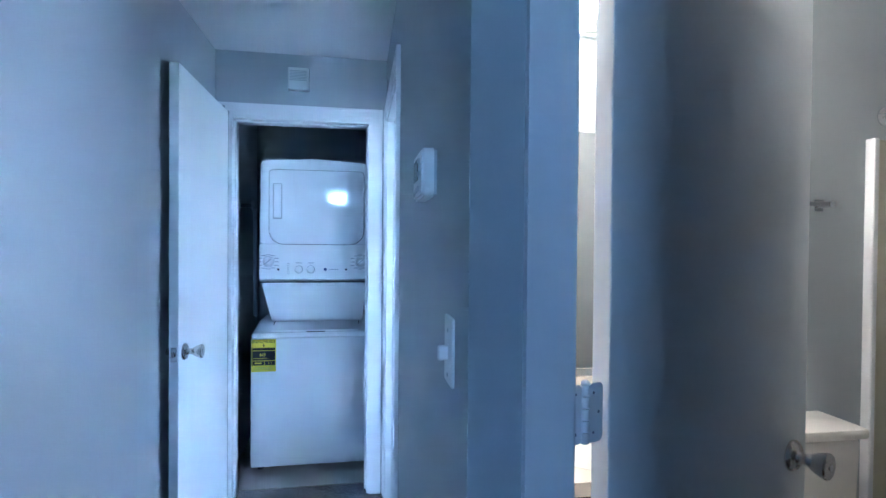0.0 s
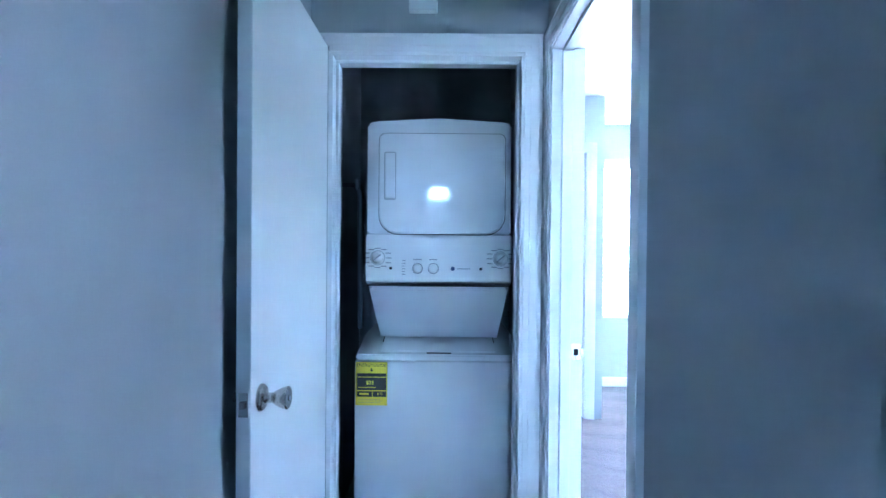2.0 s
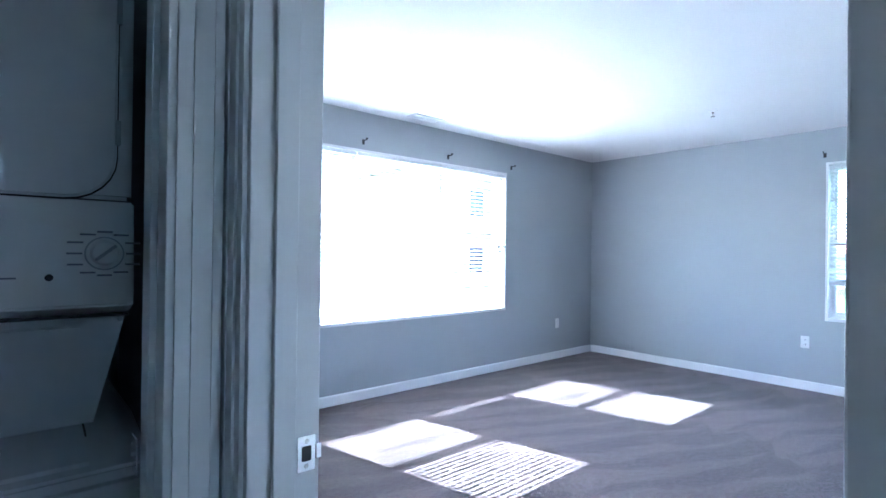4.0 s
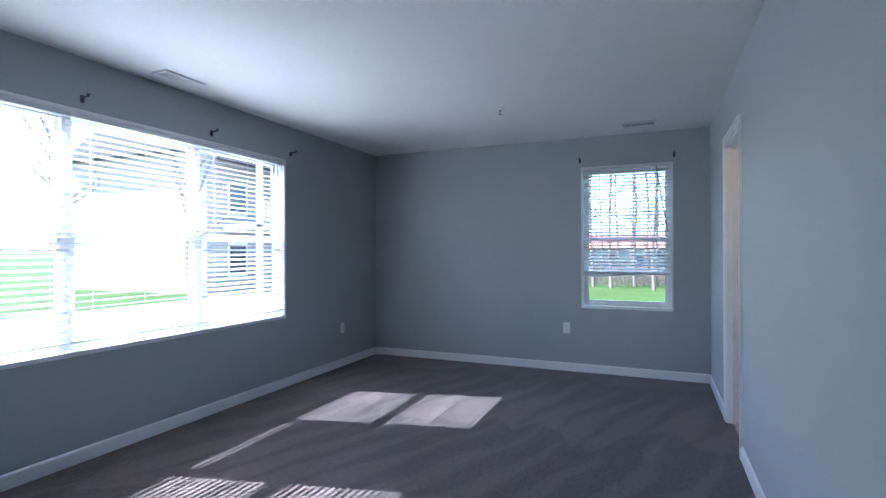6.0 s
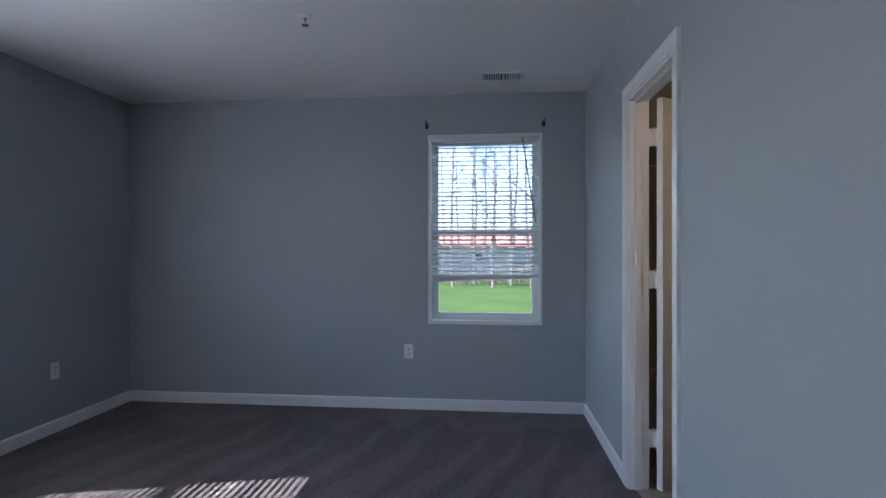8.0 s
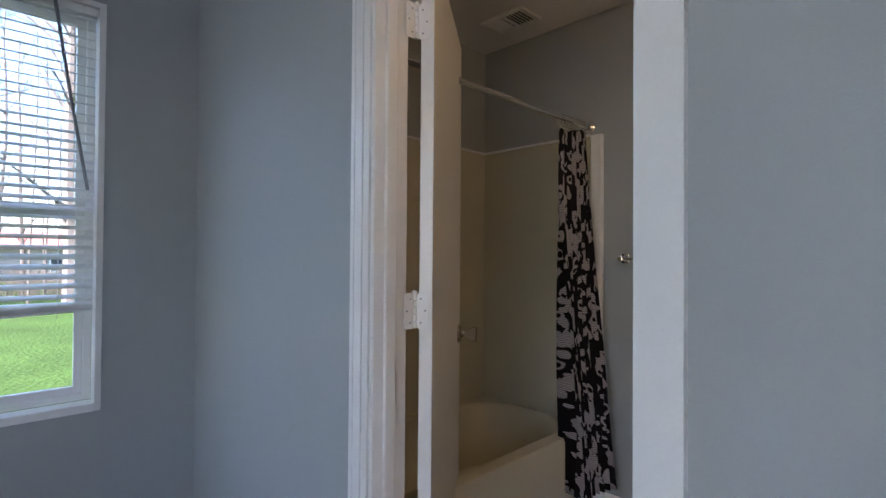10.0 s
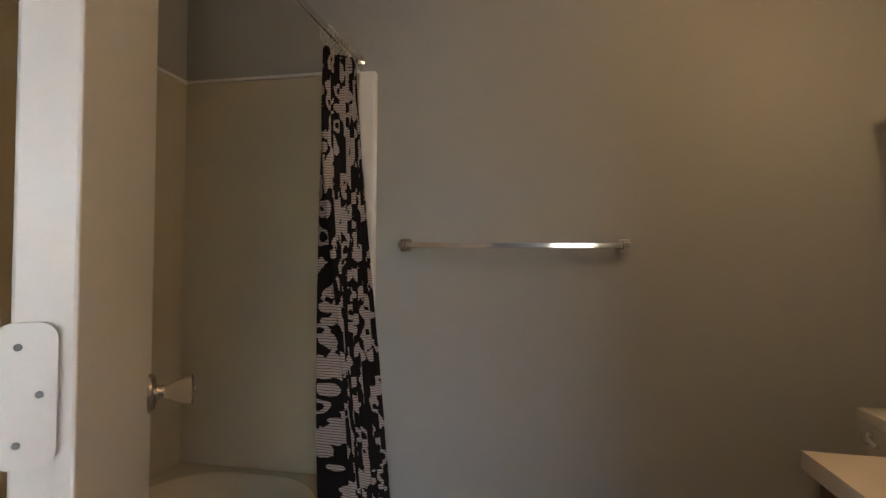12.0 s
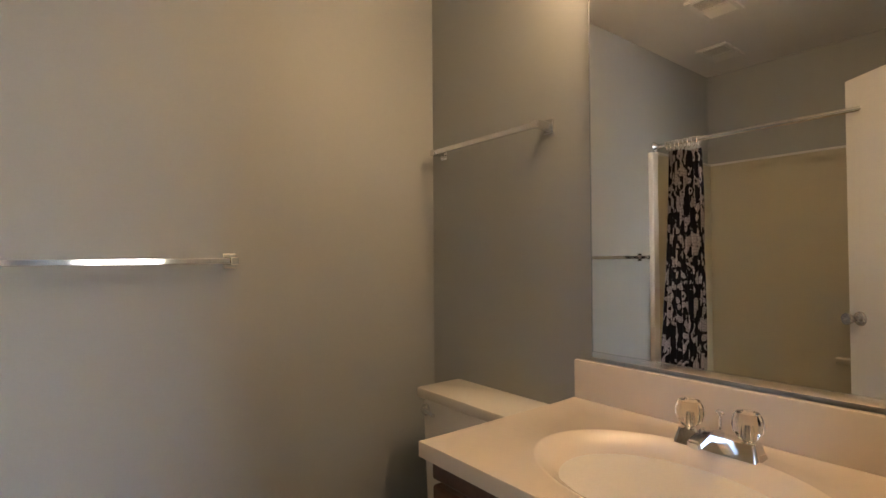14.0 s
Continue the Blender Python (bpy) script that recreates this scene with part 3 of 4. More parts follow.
def slab_door(name, label, w, h, m, knob_z=0.94, hinge_z=(0.27, 1.088, 1.82), with_hinges=True, knobs=True):
    """A flush slab: x from the hinge edge, thickness in y from 0 to 0.035, z up from the floor."""
    e = thing(name, label, "door")
    part("slab", bx(0.0, w, 0.0, 0.035, 0.012, h, 0.0025), DOOR, e)
    if knobs:
        knob(e, pose(w - 0.06, 0.0, knob_z, 90, 0, 0))
        knob(e, pose(w - 0.06, 0.035, knob_z, -90, 0, 0))
        lp = part("latch_plate", bx(w - 0.0005, w + 0.0015, 0.006, 0.029, knob_z - 0.028, knob_z + 0.028, 0.0005), CHROME, e)
        part("latch_bolt", bx(w + 0.001, w + 0.009, 0.011, 0.024, knob_z - 0.008, knob_z + 0.008, 0.002), NICKEL, lp)
    e.matrix_world = m
    return e


# laundry closet door, swung back along the hall wall
cd = slab_door("closet_door", "white painted flush door standing open with a vent at its foot", 0.81, 2.045, pose(-0.252, 3.10, 0, 0, 0, -90))
vent = part("door_vent", bx(0.17, 0.56, 0.035, 0.038, 0.33, 0.66, 0.001), TRIM, cd, "white stamped vent plate")
for i in range(11):
    part("louver", bx(0.185, 0.225, 0.0378, 0.0405, 0.36 + i * 0.024, 0.367 + i * 0.024, 0.001), DARK, vent)
# bathroom door, swung inwards past square
bd = slab_door("bath_door", "white painted flush door standing wide open", 0.655, 2.02, pose(4.838, 2.056, 0, 0, 0, -90 + 37.5) @ pose(0.005, -0.045, 0))
for z in (0.27, 1.088, 1.82):
    hinge(bd, (4.838, 2.056, z), ((90, 1), (-141.5, -1)), TRIM)
# bedroom door against the south wall, seen on its edge
slab_door("bedroom_door", "white painted flush door folded back against the wall", 0.72, 2.02, pose(BW + 0.03, 2.214, 0, 0, 0, 0.6), knobs=False)
cc = slab_door("corner_closet_door", "white painted flush door, closed", 0.40, 2.00, pose(0.88, 4.99, 0))
# hall bathroom door ajar
hb = slab_door("hall_bath_door", "white painted flush door standing ajar", 0.63, 2.02, pose(0.785, 0.945, 0, 0, 0, 21.5) @ pose(0.052, 0.0, 0), knob_z=0.93)
for z in (0.27, 1.12, 1.82):
    hinge(hb, (0.789, 0.953, z), ((180, 1), (21.5, -1)), TRIM)


def strike(m, label):
    e = thing("strike_plate", label, "strike plate")
    part("plate", bx(-0.016, 0.016, -0.002, 0.0, -0.029, 0.029, 0.0008), CHROME, e)
    part("lip", bx(0.016, 0.026, -0.003, 0.0, -0.012, 0.012, 0.0008), CHROME, e)
    part("bolt_hole", bx(-0.008, 0.008, -0.0035, -0.001, -0.012, 0.012, 0.002), DARK, e)
    for z in (-0.02, 0.02):
        part("screw", lathe([(0.004, 0), (0.003, 0.0012)], pose(0, -0.002, z, 90, 0, 0), 10), NICKEL, e)
    e.matrix_world = m


strike(pose(0.694, EN1 - 0.018, 0.934), "chrome strike plate on the white door jamb")
strike(pose(0.497 - 0.02, 3.08, 0.94, 0, 0, 90), "chrome strike plate on the closet jamb")


# ---- laundry closet ----
def laundry_tower():
    X0, X1, D0, D1, Y = -0.17, 0.562, -0.12, 0.512, 3.352
    back = 4.02
    e = thing("laundry_tower", "white stacked washer and dryer with a yellow energy tag", "washer dryer", ((X0 + X1) / 2, Y + 0.3, 0.006))
    part("washer_body", bx(X0, X1, Y, back, 0.03, 0.795, 0.006), ENAMEL, e, smooth=True)
    for x in (X0 + 0.05, X1 - 0.05):
        for y in (Y + 0.05, back - 0.05):
            part("foot", lathe([(0.02, 0.006), (0.02, 0.02), (0.012, 0.031)], pose(x, y, 0), 12), DARK, e)
    # sloping top deck with a lid
    deck = extrude_outline([(Y, 0.80), (Y + 0.012, 0.822), (Y + 0.26, 0.868), (back, 0.868), (back, 0.80)], X0 + 0.003, X1 - 0.003, "x")
    bmesh.ops.bevel(deck, geom=[ed for ed in deck.edges], offset=0.006, segments=2, affect="EDGES")
    part("washer_deck", deck, ENAMEL, e, smooth=True)
    cx = (X0 + X1) / 2
    lid = extrude_outline([(Y + 0.035, 0.829), (Y + 0.04, 0.836), (Y + 0.245, 0.872), (Y + 0.25, 0.868), (Y + 0.25, 0.860)], X0 + 0.11, X1 - 0.11, "x")
    ld = part("washer_lid", lid, ENAMEL, e)
    part("lid_pull", bx(cx - 0.05, cx + 0.06, Y + 0.022, Y + 0.034, 0.826, 0.830, 0.001), DARK, ld)
    part("lid_seam", bx(X0 + 0.10, X1 - 0.10, Y + 0.252, Y + 0.258, 0.866, 0.8755, 0.001), DARK, e)
    for x in (X0 + 0.105, X1 - 0.105):
        part("lid_seam", extrude_outline([(Y + 0.16, 0.849), (Y + 0.25, 0.866), (Y + 0.25, 0.8715), (Y + 0.16, 0.8545)], x - 0.0015, x + 0.0015, "x"), DARK, e)
    # slanting column under the dryer
    col = bmesh.new()
    pts = []
    for z, y, w in ((0.868, Y + 0.20, 0.062), (1.13, Y + 0.035, 0.004)):
        pts.append([col.verts.new(p) for p in ((D0 + w * 0.6, y, z), (D1 - w * 0.6, y, z), (D1 - w * 0.2, back, z), (D0 + w * 0.2, back, z))])
    for i in range(4):
        j = (i + 1) % 4
        col.faces.new((pts[0][i], pts[0][j], pts[1][j], pts[1][i]))
    col.faces.new(pts[0]), col.faces.new(pts[1])
    part("column", col, ENAMEL, e)
    inset = bmesh.new()
    q = []
    for dy in (0.0, -0.008):
        q.append([inset.verts.new(p) for p in ((D0 + 0.09, Y + 0.195 + dy, 0.875), (D1 - 0.09, Y + 0.195 + dy, 0.875), (D1 - 0.075, Y + 0.048 + dy, 1.108), (D0 + 0.075, Y + 0.048 + dy, 1.108))])
    for i in range(4):
        j = (i + 1) % 4
        inset.faces.new((q[0][i], q[0][j], q[1][j], q[1][i]))
    inset.faces.new(q[0]), inset.faces.new(q[1])
    bmesh.ops.bevel(inset, geom=inset.edges[:], offset=0.003, segments=2, affect="EDGES")
    part("column_panel", inset, ENAMEL, e)
    # control panel, leaning back at the foot
    pan = extrude_outline([(Y + 0.03, 1.132), (Y - 0.012, 1.150), (Y - 0.014, 1.19), (Y, 1.355), (Y + 0.2, 1.355), (Y + 0.2, 1.132)], D0 - 0.004, D1 + 0.004, "x")
    bmesh.ops.bevel(pan, geom=pan.edges[:], offset=0.004, segments=2, affect="EDGES")
    panel = part("control_panel", pan, PLASTIC, e, smooth=True)
    part("panel_seam", bx(D0, D1, Y + 0.012, Y + 0.03, 1.127, 1.131), DARK, e)
    body = extrude_outline([(D0, 1.358), (D1, 1.358), (D1, 1.84), (D1 - 0.03, 1.852), ((D0 + D1) / 2, 1.868), (D0 + 0.03, 1.852), (D0, 1.84)], Y, back, "y")
    bmesh.ops.bevel(body, geom=body.edges[:], offset=0.008, segments=2, affect="EDGES")
    part("dryer_body", body, ENAMEL, e, smooth=True)
    # dryer door with its dark reveal, hinges and moulded pull
    dx0, dx1, dz0, dz1 = -0.067, 0.484, 1.337, 1.797
    part("door_seam", extrude_outline(rounded(dx0 - 0.003, dx1 + 0.003, dz0 - 0.003 + 0.02, dz1 + 0.003, 0.03, low=0.085), Y - 0.002, Y + 0.002, "y"), DARK, e)
    dd = extrude_outline(rounded(dx0, dx1, dz0 + 0.02, dz1, 0.028, low=0.083), Y - 0.014, Y - 0.001, "y")
    bmesh.ops.bevel(dd, geom=[ed for ed in dd.edges if all(v.co.y < Y - 0.01 for v in ed.verts)], offset=0.005, segments=3, affect="EDGES")
    door = part("dryer_door", dd, ENAMEL, e, smooth=True)
    part("pull_recess", extrude_outline(rounded(dx0 + 0.022, dx0 + 0.074, 1.505, 1.715, 0.008), Y - 0.0165, Y - 0.012, "y"), GREY, door)
    part("pull", bx(dx0 + 0.026, dx0 + 0.070, Y - 0.022, Y - 0.013, 1.512, 1.711, 0.004), ENAMEL, door)
    for z in (1.73, 1.49):
        part("door_hinge", bx(dx1 - 0.003, dx1 + 0.006, Y - 0.012, Y - 0.0005, z - 0.025, z + 0.025, 0.002), GREY, door)

    def dial(x, z, r, lab):
        d = part("dial", lathe([(r * 1.25, 0.0), (r * 1.25, 0.003), (r, 0.006), (r * 0.9, 0.018), (r * 0.8, 0.020)], pose(x, Y - 0.0095, z, 90 - 4, 0, 0), 28), PLASTIC, panel, lab, smooth=True)
        part("dial_ring", lathe([(r * 1.36, -0.002), (r * 1.36, 0.0022)], pose(x, Y - 0.0095, z, 86, 0, 0), 28), GREY, d)
        g = bx(-r * 0.12, r * 0.12, -r * 0.9, r * 0.9, 0.0195, 0.026, 0.0015)
        bmesh.ops.transform(g, matrix=pose(x, Y - 0.0095, z, 86, 0, 0) @ pose(0, 0, 0, 0, 0, -50), verts=g.verts)
        part("dial_grip", g, GREY, d)
        for k in range(12):
            a = radians(30 * k)
            px, pz = x + math.cos(a) * r * (2.25 if k % 3 else 2.0), z + math.sin(a) * r * 1.75
            part("print_mark", bx(px - 0.012, px + 0.012, Y - 0.0165, Y - 0.0035, pz - 0.0016, pz + 0.0016), PRINT, d)

    dial(-0.071, 1.252, 0.024, "white cycle dial")
    dial(0.466, 1.252, 0.024, "white timer dial")
    for x in (0.104, 0.173):
        b = part("selector", lathe([(0.021, 0.0), (0.021, 0.008), (0.017, 0.015), (0.012, 0.016)], pose(x, Y - 0.0125, 1.207, 86, 0, 0), 24), PLASTIC, panel, smooth=True)
        part("selector_ring", lathe([(0.0235, -0.002), (0.0235, 0.002)], pose(x, Y - 0.0125, 1.207, 86, 0, 0), 24), PRINT, b)
        part("print_mark", bx(x - 0.018, x + 0.018, Y - 0.0155, Y - 0.005, 1.2445, 1.2475), PRINT, b)
    for x in (-0.013, 0.381):
        part("push_button", lathe([(0.0065, 0), (0.0065, 0.005), (0.005, 0.006)], pose(x, Y - 0.0125, 1.207, 86, 0, 0), 14), DARK, panel)
    part("badge", lathe([(0.009, 0), (0.009, 0.003)], pose(0.258, Y - 0.0125, 1.207, 86, 0, 0), 20), mat("blue_badge", (0.05, 0.09, 0.2), 0.4), panel)
    part("print_mark", bx(0.278, 0.335, Y - 0.0155, Y - 0.008, 1.2055, 1.2085), PRINT, panel)
    for i in range(6):
        part("print_mark", bx(0.036, 0.05, Y - 0.0155, Y - 0.006, 1.18 + i * 0.012, 1.1825 + i * 0.012), PRINT, panel)
    # energy tag
    tx0, tx1, tz0, tz1 = -0.166, -0.026, 0.600, 0.792
    tag = part("energy_tag", bx(tx0, tx1, Y - 0.0012, Y - 0.0002, tz0, tz1), YELLOW, e, "yellow and black energy cost tag")
    F = lambda x, z: pose(x, Y - 0.0016, z, 90, 0, 0)
    text_part("tag_print", "ENERGYGUIDE", 0.0195, F((tx0 + tx1) / 2, tz1 - 0.014), DARK, tag)
    part("tag_arrow", extrude_outline([(-0.098, 0.765), (-0.094, 0.765), (-0.094, 0.757), (-0.089, 0.757), (-0.096, 0.748), (-0.103, 0.757), (-0.098, 0.757)], Y - 0.002, Y - 0.0013, "y"), DARK, tag)
    for z0, z1 in ((0.727, 0.742), (0.667, 0.724), (0.638, 0.663)):
        part("tag_panel", bx(tx0 + 0.006, tx1 - 0.004, Y - 0.0019, Y - 0.0013, z0, z1), DARK, tag)
    text_part("tag_print", "$23", 0.022, F(-0.102, 0.700), YELLOW, tag).location.y -= 0.0006
    part("tag_rule", bx(tx0 + 0.012, tx1 - 0.05, Y - 0.0023, Y - 0.0018, 0.679, 0.681), YELLOW, tag)
    part("tag_rule", bx(-0.092, -0.090, Y - 0.0023, Y - 0.0018, 0.638, 0.663), YELLOW, tag)
    text_part("tag_print", "$ 15", 0.013, F(-0.058, 0.651), YELLOW, tag).location.y -= 0.0006
    part("tag_print", bx(-0.148, -0.108, Y - 0.0023, Y - 0.0018, 0.647, 0.655), YELLOW, tag)
    for i in range(3):
        part("tag_rule", bx(tx0 + 0.012, tx1 - 0.03 + 0.01 * (i % 2), Y - 0.0017, Y - 0.0013, 0.626 - i * 0.007, 0.6272 - i * 0.007), PRINT, tag)
    for x in (D0 + 0.012, D1 - 0.012):
        part("screw", lathe([(0.005, 0), (0.004, 0.002)], pose(x, Y + 0.033, 1.118, 90, 0, 0), 10), GREY, e)


laundry_tower()
hv = thing("hose_valve", "dark water valve and hose on the closet wall", "valve", (HW, 3.6, 1.5))
part("pipe", tube([(HW, 3.6, 1.60), (HW + 0.06, 3.6, 1.60), (HW + 0.085, 3.6, 1.56), (HW + 0.09, 3.6, 0.9)], 0.012, 10), PRINT, hv, smooth=True)
part("handle", lathe([(0.028, 0), (0.03, 0.006), (0.02, 0.012)], pose(HW + 0.065, 3.6, 1.60, 0, 90, 0), 16), GREY, hv)

# chime box over the closet
cb = thing("door_chime", "white plastic chime box with a slotted front", "door chime", (0.137, HN, 2.165))
part("cover", bx(0.085, 0.189, HN - 0.035, HN, 2.166, 2.283, 0.004), PLASTIC, cb)
for i in range(7):
    part("slot", bx(0.094, 0.180, HN - 0.0365, HN - 0.034, 2.215 + i * 0.008, 2.2185 + i * 0.008), GREY, cb)

th = thing("thermostat", "white digital thermostat with a grey display on the wall", "thermostat", (HE, 1.24, 1.455))
tb = extrude_outline(rounded(1.195, 1.34, 1.462, 1.557, 0.018), HE - 0.030, HE - 0.006, "x")
bmesh.ops.bevel(tb, geom=[ed for ed in tb.edges if all(v.co.x < HE - 0.025 for v in ed.verts)], offset=0.005, segments=2, affect="EDGES")
part("cover", tb, PLASTIC, th, smooth=True)
part("base", bx(HE - 0.007, HE, 1.20, 1.335, 1.467, 1.552), GREY, th)
part("display", bx(HE - 0.0315, HE - 0.029, 1.255, 1.322, 1.500, 1.543, 0.001), LCD, th, "grey liquid crystal display")
for y, z in ((1.235, 1.535), (1.235, 1.510), (1.245, 1.482), (1.270, 1.480), (1.295, 1.478), (1.317, 1.476)):
    part("button", extrude_outline(rounded(y - 0.008, y + 0.008, z - 0.005, z + 0.005, 0.004), HE - 0.033, HE - 0.029, "x"), GREY, th)

sw = thing("light_switch", "white toggle light switch on the wall", "light switch", (HE, 1.035, 1.15))
part("plate", bx(HE - 0.006, HE, 1.003, 1.067, 1.150, 1.258, 0.003), PLASTIC, sw)
part("toggle", bx(HE - 0.022, HE - 0.005, 1.030, 1.040, 1.188, 1.212, 0.003), PLASTIC, sw)
for z in (1.165, 1.236):
    part("screw", lathe([(0.0035, 0), (0.003, 0.001)], pose(HE - 0.006, 1.035, z, 0, -90, 0), 10), GREY, sw)


# ---- bedroom fittings ----
def outlet(m):
    e = thing("outlet", "white duplex wall outlet", "outlet", group="outlets")
    part("plate", bx(-0.035, 0.035, 0, 0.006, -0.057, 0.057, 0.003), PLASTIC, e)
    for z in (-0.021, 0.021):
        o = part("socket", extrude_outline(rounded(-0.017, 0.017, z - 0.014, z + 0.014, 0.010), 0.005, 0.0075, "y"), PLASTIC, e)
        for x in (-0.007, 0.006):
            part("slot", bx(x - 0.0015, x + 0.0015, 0.007, 0.0082, z - 0.004, z + 0.006), DARK, o)
        part("slot", lathe([(0.0028, 0.0), (0.0028, 0.0012)], pose(0, 0.0072, z - 0.009, -90, 0, 0), 10), DARK, o)
    e.matrix_world = m


outlet(pose(5.32, BN, 0.42, 0, 0, 180))
outlet(pose(BE, 3.527, 0.45, 0, 0, 90))


def register(m, w, l, n, label):
    e = thing("ceiling_vent", label, "ceiling vent")
    part("backing", bx(0.012, l - 0.012, 0.012, w - 0.012, -0.004, -0.001), DARK, e)
    fr = bmesh.new()
    for r in ((0, l, 0, 0.02), (0, l, w - 0.02, w), (0, 0.02, 0.02, w - 0.02), (l - 0.02, l, 0.02, w - 0.02), (l / 2 - 0.008, l / 2 + 0.008, 0.02, w - 0.02)):
        box(fr, r[0], r[1], r[2], r[3], -0.012, 0.0)
    part("frame", fr, TRIM, e)
    for i in range(n):
        x = 0.028 + (l - 0.056) * i / (n - 1)
        if abs(x - l / 2) < 0.012:
            continue
        part("slat", bx(-0.001, 0.001, 0.02, w - 0.02, -0.006, 0.006, 0, pose(x, 0, -0.008, 0, 40 if x < l / 2 else -40, 0)), TRIM, e)
    e.matrix_world = m


register(pose(5.56, 2.965, BCEIL, 0, 0, -90), 0.17, 0.32, 18, "white slatted ceiling air vent")
register(pose(2.93, 5.56, BCEIL), 0.13, 0.31, 18, "white slatted ceiling air vent above the window")
sp = thing("sprinkler", "small chrome fire sprinkler on the ceiling", "sprinkler", (4.66, 3.84, BCEIL))
part("escutcheon", lathe([(0.034, 0.0), (0.034, -0.003), (0.016, -0.012), (0.010, -0.013)], pose(4.66, 3.84, BCEIL), 24), PLASTIC, sp, smooth=True)
part("head", lathe([(0.010, -0.012), (0.008, -0.022), (0.003, -0.024), (0.003, -0.045), (0.018, -0.047), (0.018, -0.049)], pose(4.66, 3.84, BCEIL), 16), NICKEL, sp)

# ---- bathroom ----
ZC = 0.834


def tub():
    e = thing("bathtub", "cream bathtub with rounded rim", "bathtub", (5.5, 1.3, 0.0))
    x0, x1, y0, y1, z = 5.125, TE - 0.002, TS + 0.002, TN - 0.002, 0.40
    out = rounded(x0, x1, y0, y1, 0.02, 8)
    inn = rounded(x0 + 0.085, x1 - 0.07, y0 + 0.07, y1 - 0.10, 0.22, 8)
    low = rounded(x0 + 0.14, x1 - 0.12, y0 + 0.13, y1 - 0.22, 0.16, 8)
    bm = bmesh.new()
    rings = [[bm.verts.new((p[0], p[1], h)) for p in o] for o, h in ((out, 0.0), (out, z - 0.02), (rounded(x0 + 0.008, x1 - 0.008, y0 + 0.008, y1 - 0.008, 0.02, 8), z),
                                                                     (rounded(x0 + 0.07, x1 - 0.055, y0 + 0.055, y1 - 0.085, 0.23, 8), z + 0.002), (inn, z - 0.015), (low, 0.08))]
    for a, b in zip(rings, rings[1:]):
        for i in range(len(a)):
            bm.faces.new((a[i], a[(i + 1) % len(a)], b[(i + 1) % len(a)], b[i]))
    bm.faces.new(rings[-1])
    part("basin", bm, SHELL, e, smooth=True)
    part("drain", lathe([(0.03, 0.0), (0.03, 0.004), (0.02, 0.005)], pose(x0 + 0.37, y1 - 0.32, 0.081), 18), CHROME, e)


tub()
sur = thing("tub_surround", "cream acrylic tub wall panels with a rounded edge", "tub surround", (5.5, 1.3, 0.40))
ZS = 1.827
part("panel", bx(5.105, TE, TS, TS + 0.022, 0.40, ZS, 0.006), SHELL, sur)
part("panel", bx(TE - 0.022, TE, TS + 0.022, TN - 0.022, 0.40, ZS, 0.006), SHELL, sur)
part("panel", bx(5.105, TE, TN - 0.022, TN, 0.40, ZS, 0.006), SHELL, sur)
part("front_trim", bx(5.085, 5.15, TS, TS + 0.030, 0.02, ZS + 0.004, 0.008), TRIM, sur, "white edge strip of the panel")
part("seam", bx(TE - 0.027, TE - 0.020, 1.50, 1.535, 0.42, ZS - 0.02, 0.002), SHELL, sur)
part("grab_bar", tube([(TE - 0.02, 1.52, 0.98), (TE - 0.06, 1.52, 0.98), (TE - 0.06, 1.85, 0.98), (TE - 0.02, 1.85, 0.98)], 0.012, 10), SHELL, sur, smooth=True)
part("soap_ledge", bx(TE - 0.07, TE - 0.02, 1.30, 1.50, 0.62, 0.65, 0.008), SHELL, sur)
for a in ((5.15, TE, TS, TS + 0.027), (TE - 0.027, TE, TS + 0.027, TN - 0.027)):
    part("top_trim", bx(a[0], a[1], a[2], a[3], ZS, ZS + 0.012, 0.002), TRIM, sur)

RX, RZ = 5.165, 1.875
rod = thing("shower_rod", "chrome shower curtain rod between the walls", "shower rod", (RX, 1.3, RZ))
part("rod", tube([(RX, TS + 0.004, RZ), (RX, TN - 0.004, RZ)], 0.0125, 16), CHROME, rod, smooth=True)
for y, s in ((TS, -90), (TN, 90)):
    part("flange", lathe([(0.03, 0.0), (0.03, 0.004), (0.018, 0.014), (0.0135, 0.02)], pose(RX, y, RZ, s, 0, 0), 20), CHROME, rod, smooth=True)


